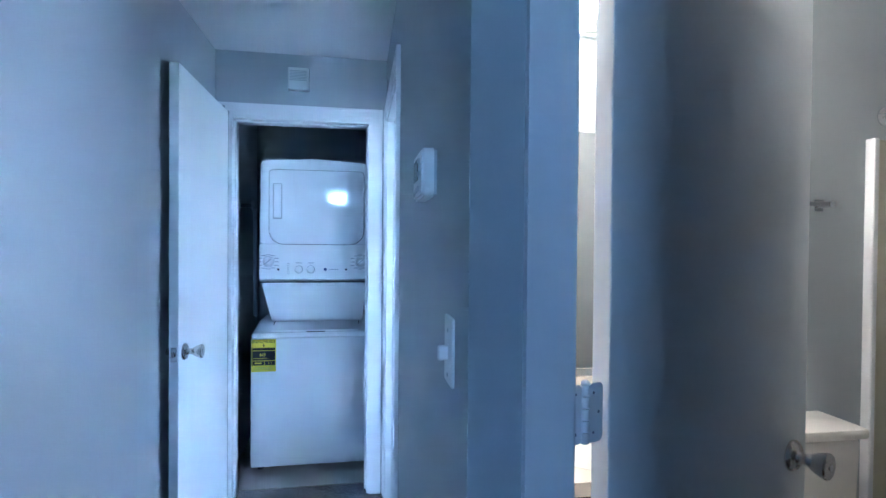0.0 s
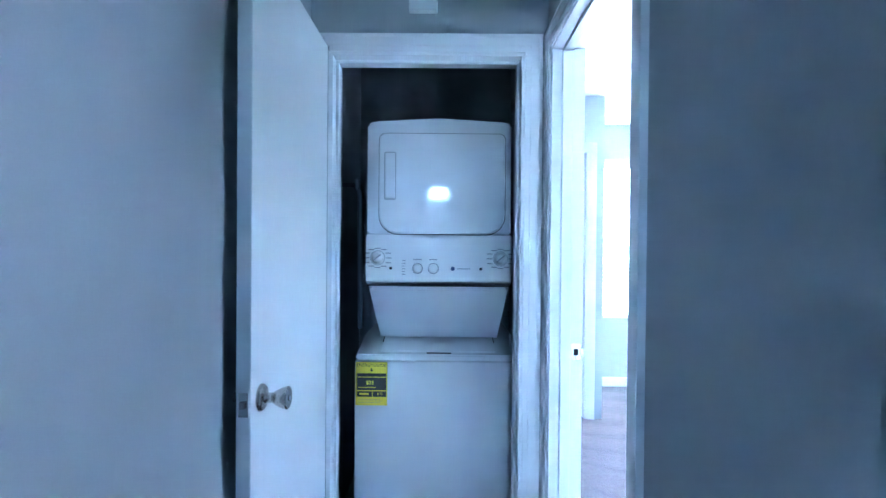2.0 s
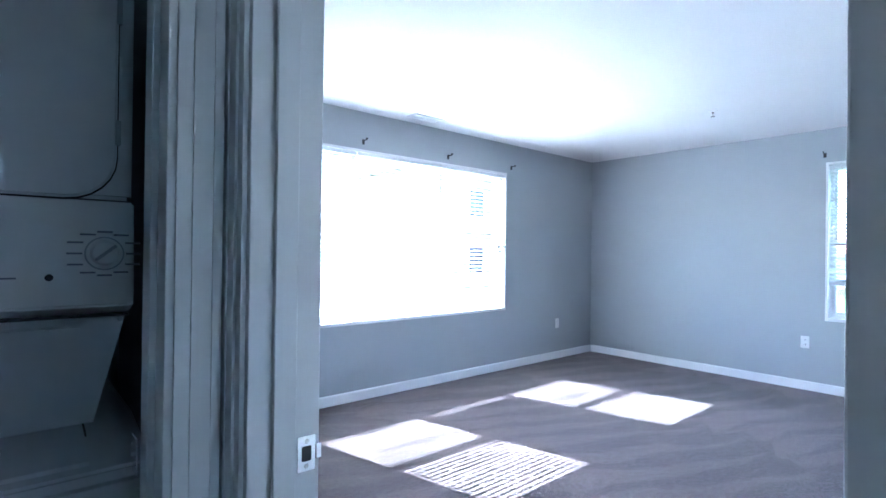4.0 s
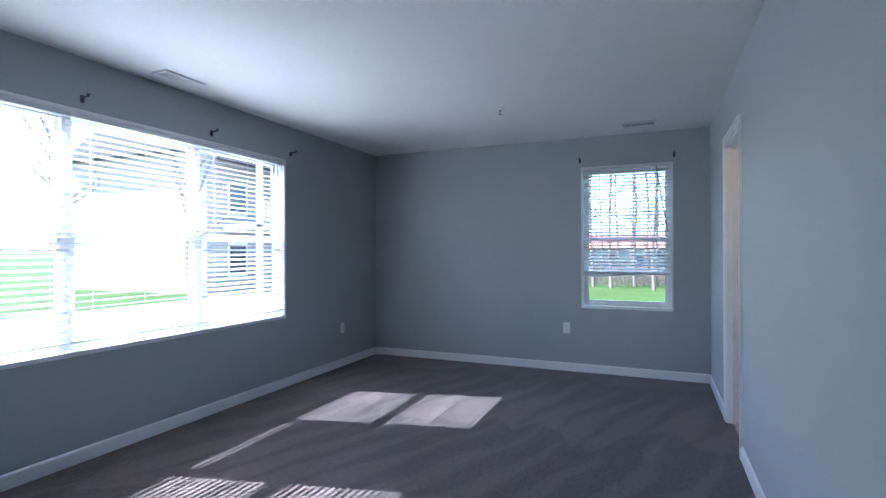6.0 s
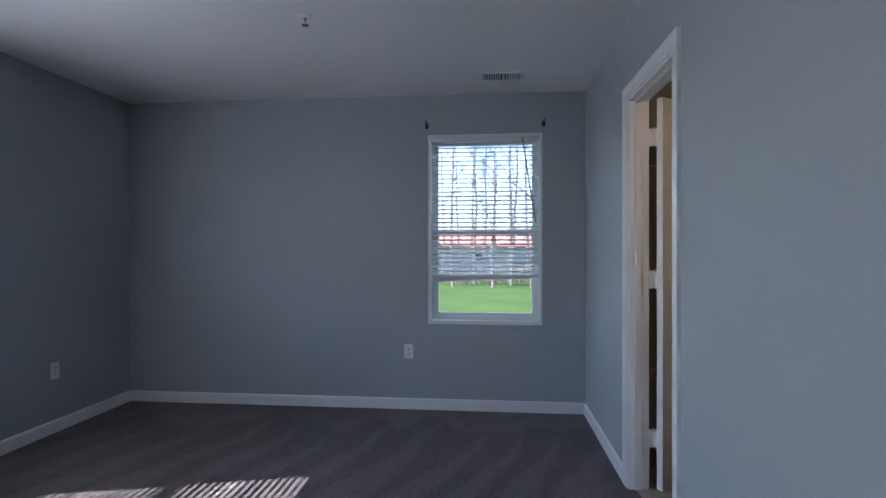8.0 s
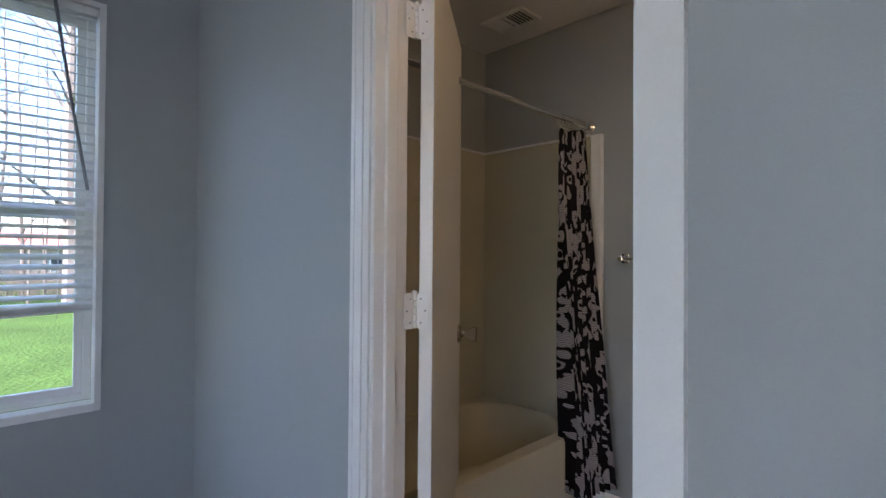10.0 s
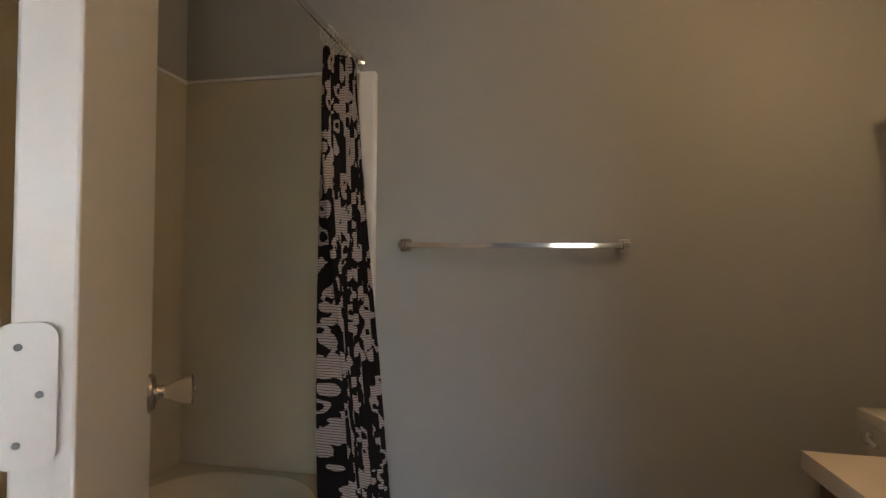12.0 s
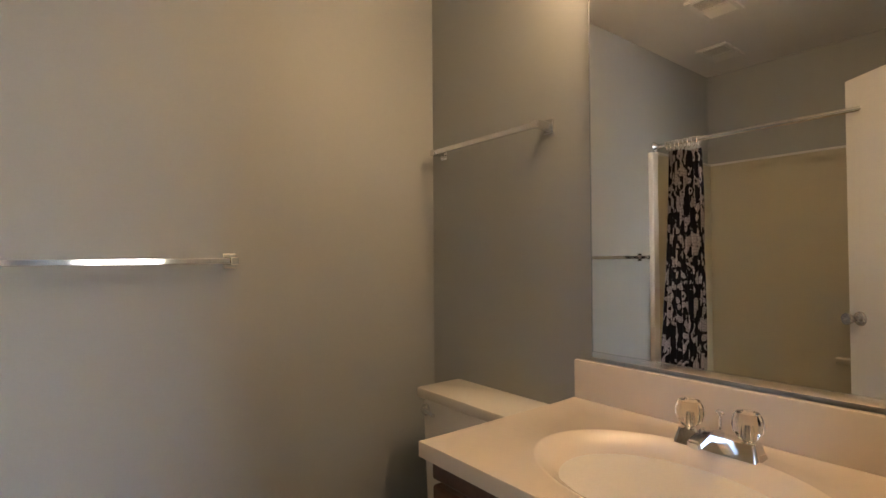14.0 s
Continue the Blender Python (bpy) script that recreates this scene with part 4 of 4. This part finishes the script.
def curtain():
    e = thing("shower_curtain", "black and grey scroll-patterned curtain gathered at one end", "shower curtain", (RX, 0.78, RZ))
    bm = bmesh.new()
    uvl = bm.loops.layers.uv.new("UVMap")
    nu, nv, top, bot = 150, 60, RZ - 0.045, 0.16
    grid = []
    for j in range(nv + 1):
        v = j / nv
        z = top + (bot - top) * v
        row = []
        for i in range(nu + 1):
            u = i / nu
            fold = 9.0
            amp = 0.026 + 0.030 * v + 0.016 * math.sin(3 * v + 5 * u)
            y = 0.690 + u * (0.175 + 0.05 * v) + 0.012 * math.sin(7 * u + 4 * v)
            x = RX + amp * math.sin(2 * math.pi * fold * u + 0.9 * math.sin(4.0 * v + 2 * u)) - 0.15 * v ** 1.4 * (1 - 0.5 * u) + 0.012 * noise.noise((u * 4, v * 3, 1.0))
            if v < 0.03:
                z = top - 0.012 * abs(math.sin(2 * math.pi * 5 * u)) - 0.03 * v / 0.03
            row.append(bm.verts.new((x, y, z)))
        grid.append(row)
    for j in range(nv):
        for i in range(nu):
            f = bm.faces.new((grid[j][i], grid[j][i + 1], grid[j + 1][i + 1], grid[j + 1][i]))
            for lp, (a, b) in zip(f.loops, ((i, j), (i + 1, j), (i + 1, j + 1), (i, j + 1))):
                lp[uvl].uv = (1.25 * a / nu, 1.72 * (1 - b / nv))
    cloth = part("cloth", bm, DAMASK, e, smooth=True)
    cloth.modifiers.new("thickness", "SOLIDIFY").thickness = 0.0012
    for i in range(8):
        y = 0.685 + i * 0.025
        ring = [(RX + 0.022 * math.cos(a), y + 0.004 * math.sin(2 * a), RZ - 0.012 + 0.030 * math.sin(a)) for a in [2 * math.pi * k / 14 for k in range(15)]]
        part("curtain_ring", tube(ring, 0.0022, 6), CHROME, e)


curtain()


def towel_bar(name, label, length, m, drop=0.0):
    """A square bar on two posts; x along the bar, y out from the wall."""
    e = thing(name, label, "towel bar", group="towel bars")
    for x in (0.0, length):
        p = part("post", bx(x - 0.011, x + 0.011, 0.004, 0.062, -0.011, 0.011, 0.002), CHROME, e)
        part("rosette", bx(x - 0.019, x + 0.019, 0.0, 0.006, -0.022, 0.022, 0.002), CHROME, p)
    part("bar", bx(0.011, length - 0.011, 0.042, 0.058, -0.008, 0.008, 0.0015), CHROME, e)
    e.matrix_world = m


towel_bar("towel_bar", "chrome square towel bar on the wall", 0.724, pose(4.252, TS, 1.219))
towel_bar("towel_bar", "chrome square towel bar above the toilet", 0.50, pose(TW, 1.18, 1.613, 0, 0, -90))


def toilet(m):
    """A two-piece toilet, x out from the wall behind it, y across."""
    e = thing("toilet", "white china toilet with closed lid", "toilet")
    tk = bmesh.new()
    box(tk, 0.012, 0.185, -0.215, 0.215, 0.40, 0.748, 0.018)
    for v in tk.verts:
        v.co.y *= 0.90 + 0.1 * (v.co.z - 0.4) / 0.35
    part("tank", tk, CHINA, e, smooth=True)
    part("tank_lid", bx(0.005, 0.197, -0.23, 0.23, 0.748, 0.785, 0.011), CHINA, e, smooth=True)
    lv = part("flush_lever", lathe([(0.019, 0.0), (0.019, 0.008), (0.012, 0.016)], pose(0.185, -0.185, 0.715, 0, 90, 0), 16), CHROME, e, smooth=True)
    part("lever_arm", tube([(0.196, -0.185, 0.722), (0.205, -0.165, 0.720), (0.205, -0.12, 0.712)], 0.006, 8), CHROME, lv, smooth=True)

    def oval(cx, rx, ry, n=32):
        return [(cx + rx * math.cos(2 * math.pi * i / n), ry * math.sin(2 * math.pi * i / n)) for i in range(n)]

    bm = bmesh.new()
    rings = [[bm.verts.new((p[0], p[1], z)) for p in o] for o, z in ((oval(0.36, 0.20, 0.115), 0.0), (oval(0.36, 0.19, 0.105), 0.10), (oval(0.42, 0.22, 0.14), 0.25), (oval(0.44, 0.25, 0.18), 0.37), (oval(0.44, 0.25, 0.18), 0.395))]
    for a, b in zip(rings, rings[1:]):
        for i in range(32):
            bm.faces.new((a[i], a[(i + 1) % 32], b[(i + 1) % 32], b[i]))
    bm.faces.new(rings[0]), bm.faces.new(rings[-1])
    part("bowl", bm, CHINA, e, smooth=True)
    part("shelf", bx(0.03, 0.26, -0.12, 0.12, 0.33, 0.40, 0.01), CHINA, e)
    for nm, z0, z1 in (("seat", 0.396, 0.412), ("seat_lid", 0.413, 0.43)):
        s = extrude_outline(oval(0.445, 0.245, 0.185), z0, z1, "z")
        bmesh.ops.bevel(s, geom=[ed for ed in s.edges if abs(ed.verts[0].co.z - ed.verts[1].co.z) < 1e-6], offset=0.005, segments=2, affect="EDGES")
        part(nm, s, CHINA, e, smooth=True)
    e.matrix_world = m
    return e


t1 = toilet(pose(TW, 0.99, 0.006))
copy_thing(t1, pose(1.86, PN, 0.0, 0, 0, -90))


def vanity(x0, x1, y0, y1, m, label):
    """A vanity against the wall at x0 (its own axes), from y0 to y1, with a moulded top and a faucet."""
    e = thing("vanity_cabinet", label, "vanity")
    part("body", bx(x0 + 0.005, x1 - 0.035, y0 + 0.03, y1 - 0.004, 0.09, ZC - 0.032), LAMINATE, e)
    # set back below the doors, in plain near-black
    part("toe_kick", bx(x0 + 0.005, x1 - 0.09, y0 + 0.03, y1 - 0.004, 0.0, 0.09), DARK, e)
    part("top_rail", bx(x1 - 0.035, x1 - 0.016, y0 + 0.025, y1 - 0.004, ZC - 0.075, ZC - 0.034, 0.005), WOOD, e, "dark wood pull rail")
    part("side_rail", bx(x0 + 0.01, x1 - 0.035, y0 + 0.018, y0 + 0.030, ZC - 0.075, ZC - 0.034, 0.003), WOOD, e)
    n = 2
    for i in range(n):
        a = y0 + 0.03 + (y1 - y0 - 0.034) * i / n
        b = y0 + 0.03 + (y1 - y0 - 0.034) * (i + 1) / n
        d = part("cabinet_door", bx(x1 - 0.035, x1 - 0.018, a + 0.004, b - 0.004, 0.12, ZC - 0.115, 0.003), LAMINATE, e)
        part("door_pull", bx(x1 - 0.035, x1 - 0.010, a + 0.004, b - 0.004, ZC - 0.114, ZC - 0.082, 0.006), WOOD, d, "dark wood pull strip")
    e.matrix_world = m
    # moulded top with its basin
    t = thing("washbasin", "cream moulded counter with an oval washbasin", "sink")
    cx, cy, rx, ry = x0 + 0.315, (y0 + y1) / 2 + 0.02, 0.165, 0.225
    bm = bmesh.new()
    n = 64

    def pt(k, s):
        a = 2 * math.pi * k / n
        return cx + rx * s * math.cos(a), cy + ry * s * math.sin(a)

    def edge(k):
        a = 2 * math.pi * k / n
        c, s = math.cos(a), math.sin(a)
        f = min((x1 - cx) / c if c > 1e-6 else 9, (x0 + 0.022 - cx) / c if c < -1e-6 else 9, (y1 - 0.002 - cy) / s if s > 1e-6 else 9, (y0 - cy) / s if s < -1e-6 else 9)
        return cx + f * c, cy + f * s

    rows = [([edge(k) for k in range(n)], -0.032), ([edge(k) for k in range(n)], -0.004), ([(cx + (p[0] - cx) * 0.992, cy + (p[1] - cy) * 0.992) for p in (edge(k) for k in range(n))], 0.0)]
    for s, z in ((1.20, 0.0), (1.17, 0.0035), (1.14, 0.0035), (1.10, -0.002), (1.0, -0.010), (0.93, -0.03), (0.80, -0.075), (0.6, -0.115), (0.35, -0.135), (0.10, -0.14)):
        rows.append(([pt(k, s) for k in range(n)], z))
    rings = [[bm.verts.new((p[0], p[1], ZC + z)) for p in r] for r, z in rows]
    for k in range(n):
        c = min(((x1, y0), (x1, y1 - 0.002), (x0 + 0.022, y0), (x0 + 0.022, y1 - 0.002)), key=lambda q: (q[0] - edge(k)[0]) ** 2 + (q[1] - edge(k)[1]) ** 2)
        if math.hypot(c[0] - edge(k)[0], c[1] - edge(k)[1]) < 0.018:
            for r, z in ((0, -0.032), (1, -0.004), (2, 0.0)):
                rings[r][k].co.x, rings[r][k].co.y = c
    for a, b in zip(rings, rings[1:]):
        for i in range(n):
            bm.faces.new((a[i], a[(i + 1) % n], b[(i + 1) % n], b[i]))
    bm.faces.new(rings[-1])
    top = part("basin_top", bm, MARBLE, t, smooth=True)
    part("backsplash", bx(x0 + 0.001, x0 + 0.022, y0, y1 - 0.002, ZC - 0.032, ZC + 0.105, 0.004), MARBLE, t, smooth=True)
    part("drain", lathe([(0.022, 0), (0.022, 0.003), (0.012, 0.004)], pose(cx, cy, ZC - 0.1395), 18), CHROME, t)
    t.matrix_world = m
    # faucet
    f = thing("faucet", "chrome faucet with two clear faceted knobs", "faucet")
    fx, fy = x0 + 0.115, cy
    base = extrude_outline(rounded(fx - 0.030, fx + 0.026, fy - 0.082, fy + 0.082, 0.008), ZC + 0.0, ZC + 0.030, "z")
    for v in base.verts:
        if v.co.z > ZC + 0.02:
            v.co.x = fx + (v.co.x - fx) * 0.62
            v.co.y = fy + (v.co.y - fy) * 0.90
            if abs(v.co.y - fy) < 0.03:
                v.co.z += 0.008
    part("base", base, CHROME, f)
    sp_ = extrude_outline([(fx - 0.005, ZC + 0.012), (fx - 0.005, ZC + 0.040), (fx + 0.05, ZC + 0.052), (fx + 0.105, ZC + 0.040), (fx + 0.105, ZC + 0.024), (fx + 0.05, ZC + 0.030)], fy - 0.013, fy + 0.013, "y")
    bmesh.ops.bevel(sp_, geom=sp_.edges[:], offset=0.004, segments=2, affect="EDGES")
    part("spout", sp_, CHROME, f, smooth=True)
    part("lift_rod", lathe([(0.003, 0.0), (0.003, 0.035), (0.008, 0.038), (0.009, 0.043), (0.006, 0.046)], pose(fx - 0.012, fy, ZC + 0.03), 12), CHROME, f)
    for s in (-1, 1):
        k = part("handle", lathe([(0.012, 0.0), (0.017, 0.004), (0.025, 0.014), (0.028, 0.026), (0.027, 0.042), (0.021, 0.054), (0.012, 0.056)], pose(fx, fy + s * 0.056, ZC + 0.033), 10), ACRYLIC, f, "clear faceted knob")
        part("stem", lathe([(0.008, -0.006), (0.008, 0.018), (0.005, 0.03)], pose(fx, fy + s * 0.056, ZC + 0.034), 12), CHROME, k)
    f.matrix_world = m


vanity(TW, 4.05, 1.277, TN - 0.002, Matrix(), "white laminate vanity cabinet with dark wood rails")
vanity(0.0, 0.50, 0.0, 0.72, pose(0.80, PN, 0.0, 0, 0, -90), "white laminate vanity cabinet with dark wood rails")

mr = thing("mirror", "wide frameless wall mirror with metal channels", "mirror", (TW, 1.6, 0.96))
part("glass", bx(TW + 0.0005, TW + 0.006, 1.330, TN - 0.003, 0.962, 1.96), MIRROR, mr)
part("channel", bx(TW + 0.0005, TW + 0.011, 1.330, TN - 0.003, 0.950, 0.966, 0.001), CHROME, mr)
part("edge", bx(TW + 0.0005, TW + 0.008, 1.3275, 1.3295, 0.95, 1.96), PRINT, mr)
mr2 = thing("mirror", "wall mirror of the hall bathroom", "mirror", (1.1, PN, 0.96))
part("glass", bx(0.80, 1.50, PN - 0.006, PN - 0.0005, 0.962, 1.74), MIRROR, mr2)


def vanity_light(m, length, label, bulb=BULB):
    """A chrome bar lamp with round bulbs; x along the wall, y out."""
    e = thing("vanity_light", label, "vanity light")
    part("bar", bx(0, length, 0.0, 0.035, -0.05, 0.05, 0.006), CHROME, e)
    n = 3
    for i in range(n):
        x = length * (i + 0.5) / n
        s = part("socket", lathe([(0.02, 0.0), (0.018, 0.025)], pose(x, 0.035, 0, -90, 0, 0), 16), CHROME, e)
        prof = [(0.014, 0.02)] + [(0.045 * math.sin(radians(a)), 0.068 - 0.045 * math.cos(radians(a))) for a in range(25, 176, 15)] + [(0.002, 0.1128)]
        part("bulb", lathe(prof, pose(x, 0.035, 0, -90, 0, 0), 18), bulb, s, "lit warm round bulb", smooth=True)
    e.matrix_world = m


vanity_light(pose(TW, 1.93, 2.10, 0, 0, -90), 0.60, "chrome bar light with lit round bulbs above the mirror")
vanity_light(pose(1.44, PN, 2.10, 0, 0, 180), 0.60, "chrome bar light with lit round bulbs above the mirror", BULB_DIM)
register(pose(4.73, 1.0, BCEIL), 0.17, 0.26, 12, "white ceiling exhaust vent")
register(pose(5.345, 0.77, BCEIL), 0.17, 0.26, 12, "white ceiling air vent")

# hall bathroom seen past its door
towel_bar("towel_bar", "chrome square towel bar above the toilet", 0.46, pose(2.08, PN, 1.52, 0, 0, 180))
s2 = thing("tub_surround", "cream tub wall panel of the hall bathroom", "tub surround", (2.6, PN, 0.0))
part("panel", bx(2.30, 3.37, PN - 0.03, PN, 0.0, 1.76, 0.008), SHELL, s2)
part("front_trim", bx(2.275, 2.30, PN - 0.036, PN, 0.0, 1.765, 0.006), TRIM, s2, "white edge strip of the panel")
r2 = thing("shower_rod", "chrome shower rod of the hall bathroom", "shower rod", (2.36, PN, 1.85))
part("rod", tube([(2.36, PN - 0.002, 1.85), (2.36, PS1 + 0.002, 1.85)], 0.0125, 12), CHROME, r2, smooth=True)
part("flange", lathe([(0.035, 0), (0.035, 0.005), (0.016, 0.016)], pose(2.36, PN, 1.85, 90, 0, 0), 18), CHROME, r2, smooth=True)


# ---- outside ----
def bare_tree(x, y, h, r, seed, lean=0.0):
    rnd = random.Random(seed)
    e = thing("bare_tree", "bare grey-brown winter tree", "tree", (x, y, -0.6), group="trees beyond the lawn")
    pts = []
    px, py = x, y
    for i in range(7):
        pts.append((px, py, -0.6 + h * i / 6))
        px += rnd.uniform(-0.12, 0.12) + lean
        py += rnd.uniform(-0.12, 0.12)
    trunk = tube(pts, r, 7, taper=0.2)
    part("trunk", trunk, BARK, e, smooth=True)
    limbs = bmesh.new()
    for k in range(26):
        u = rnd.uniform(0.18, 0.98)
        i = min(int(u * 6), 5)
        f = u * 6 - i
        p = Vector(pts[i]).lerp(Vector(pts[i + 1]), f)
        d = Vector((rnd.uniform(-1, 1), rnd.uniform(-1, 1), rnd.uniform(0.4, 1.3))).normalized()
        l = h * rnd.uniform(0.10, 0.26)
        q = [p + d * l * s + Vector((rnd.uniform(-1, 1), rnd.uniform(-1, 1), 0.6)) * 0.06 * l * s for s in (0, 0.35, 0.7, 1.0)]
        tube(q, r * 0.28 * (1.1 - u * 0.6), 4, limbs, 0.3)
        for w in range(4):
            b = q[1].lerp(q[3], rnd.random())
            d2 = (d + Vector((rnd.uniform(-1, 1), rnd.uniform(-1, 1), rnd.uniform(-0.2, 0.8)))).normalized()
            tube([b, b + d2 * l * 0.3, b + d2 * l * 0.5 + Vector((0, 0, 0.05))], r * 0.07, 3, limbs, 0.4)
    part("branches", limbs, BARK, e)


rt = random.Random(7)
for i in range(56):
    bare_tree(25 + rt.uniform(0, 13), -11.5 + i * 0.32 + rt.uniform(-0.4, 0.4), rt.uniform(8, 14), rt.uniform(0.03, 0.10), 100 + i)
bare_tree(24.5, 0.0, 13, 0.26, 51, 0.02)
bare_tree(25.5, -1.0, 14, 0.20, 52)
for i in range(4):
    bare_tree(3.0 + i * 3.2, 15 + rt.uniform(0, 3), rt.uniform(8, 11), 0.16, 200 + i)
bb = bmesh.new()
rb = random.Random(5)
for i in range(5200):
    x, y = 27 + rb.uniform(0, 9), -22 + 34 * rb.random()
    h = rb.uniform(0.5, 1.5)
    d = Vector((rb.uniform(-0.4, 0.4), rb.uniform(-0.4, 0.4), 1)) * h
    p = Vector((x, y, -0.7))
    tube([p, p + d * 0.5, p + d], 0.012, 3, bb, 0.5)
tagged(part("brushwood", bb, BRUSH), "tangle of bare brown brush along the lawn", "brush", kind="stuff")


def house(name, label, x0, x1, y0, y1, z1, wall_mat, storeys, side, n):
    """A long building with a pitched roof and windows on the side facing the flat."""
    e = thing(name, label, "building", ((x0 + x1) / 2, (y0 + y1) / 2, -0.55))
    part("wall", bx(x0, x1, y0, y1, -0.6, z1), wall_mat, e)
    if side == "y":
        rf = extrude_outline([(y0 - 0.4, z1), ((y0 + y1) / 2, z1 + 2.2), (y1 + 0.4, z1)], x0 - 0.4, x1 + 0.4, "x")
    else:
        rf = extrude_outline([(x0 - 0.4, z1), ((x0 + x1) / 2, z1 + 1.2), (x1 + 0.4, z1)], y0 - 0.4, y1 + 0.4, "y")
    part("roof", rf, ROOF if side == "y" else BRICKS, e)
    for s in range(storeys):
        for i in range(n):
            u = (i + 0.5) / n
            zc = 0.9 + 2.7 * s
            if side == "y":
                c = x0 + (x1 - x0) * u
                w = part("window", bx(c - 0.55, c + 0.55, y0 - 0.05, y0 + 0.02, zc - 0.75, zc + 0.75), TRIM, e)
                part("pane", bx(c - 0.47, c + 0.47, y0 - 0.07, y0 - 0.04, zc - 0.67, zc + 0.67), PANE, w)
            else:
                c = y0 + (y1 - y0) * u
                w = part("window", bx(x0 - 0.05, x0 + 0.02, c - 0.6, c + 0.6, 0.0, 1.0), TRIM, e)
                part("pane", bx(x0 - 0.07, x0 - 0.04, c - 0.52, c + 0.52, 0.08, 0.92), PANE, w)


house("apartment_building", "brown-sided apartment building with white windows", 16.2, 46, 20, 29, 5.6, SIDING, 2, "y", 9)
tagged(part("pavement", bx(-14, 40, 8.5, 17.8, -0.62, -0.44, 0.02), CONCRETE), "pale sunlit concrete parking lot beyond the lawn", "pavement", kind="structure")


def porch(x0, x1, y0, y1):
    """A two-storey open porch: white posts, a deck between the storeys, rails with balusters and an eave."""
    e = thing("porch", "two-storey wooden porch with white posts before the apartments", "porch", ((x0 + x1) / 2, y0, -0.5))
    for k in range(4):
        x = x0 + 0.1 + (x1 - x0 - 0.2) * k / 3
        part("post", bx(x - 0.1, x + 0.1, y0, y0 + 0.2, -0.56, 5.2, 0.01), TRIM, e)
    part("deck", bx(x0, x1, y0, y1, 2.2, 2.45, 0.01), TRIM, e)
    part("eave", bx(x0 - 0.3, x1 + 0.3, y0 - 0.3, y1, 5.2, 5.45, 0.01), ROOF, e)
    for z in (2.55, 3.35):
        part("rail", bx(x0, x1, y0 + 0.06, y0 + 0.14, z, z + 0.08), TRIM, e)
    for k in range(int((x1 - x0) / 0.22)):
        x = x0 + 0.15 + k * 0.22
        part("baluster", bx(x, x + 0.05, y0 + 0.08, y0 + 0.12, 2.63, 3.35), TRIM, e)


porch(17.0, 22.5, 17.9, 19.97)
house("low_building", "long low building with a red roof", 44, 54, -34, 18, 1.5, SIDING, 1, "x", 9)
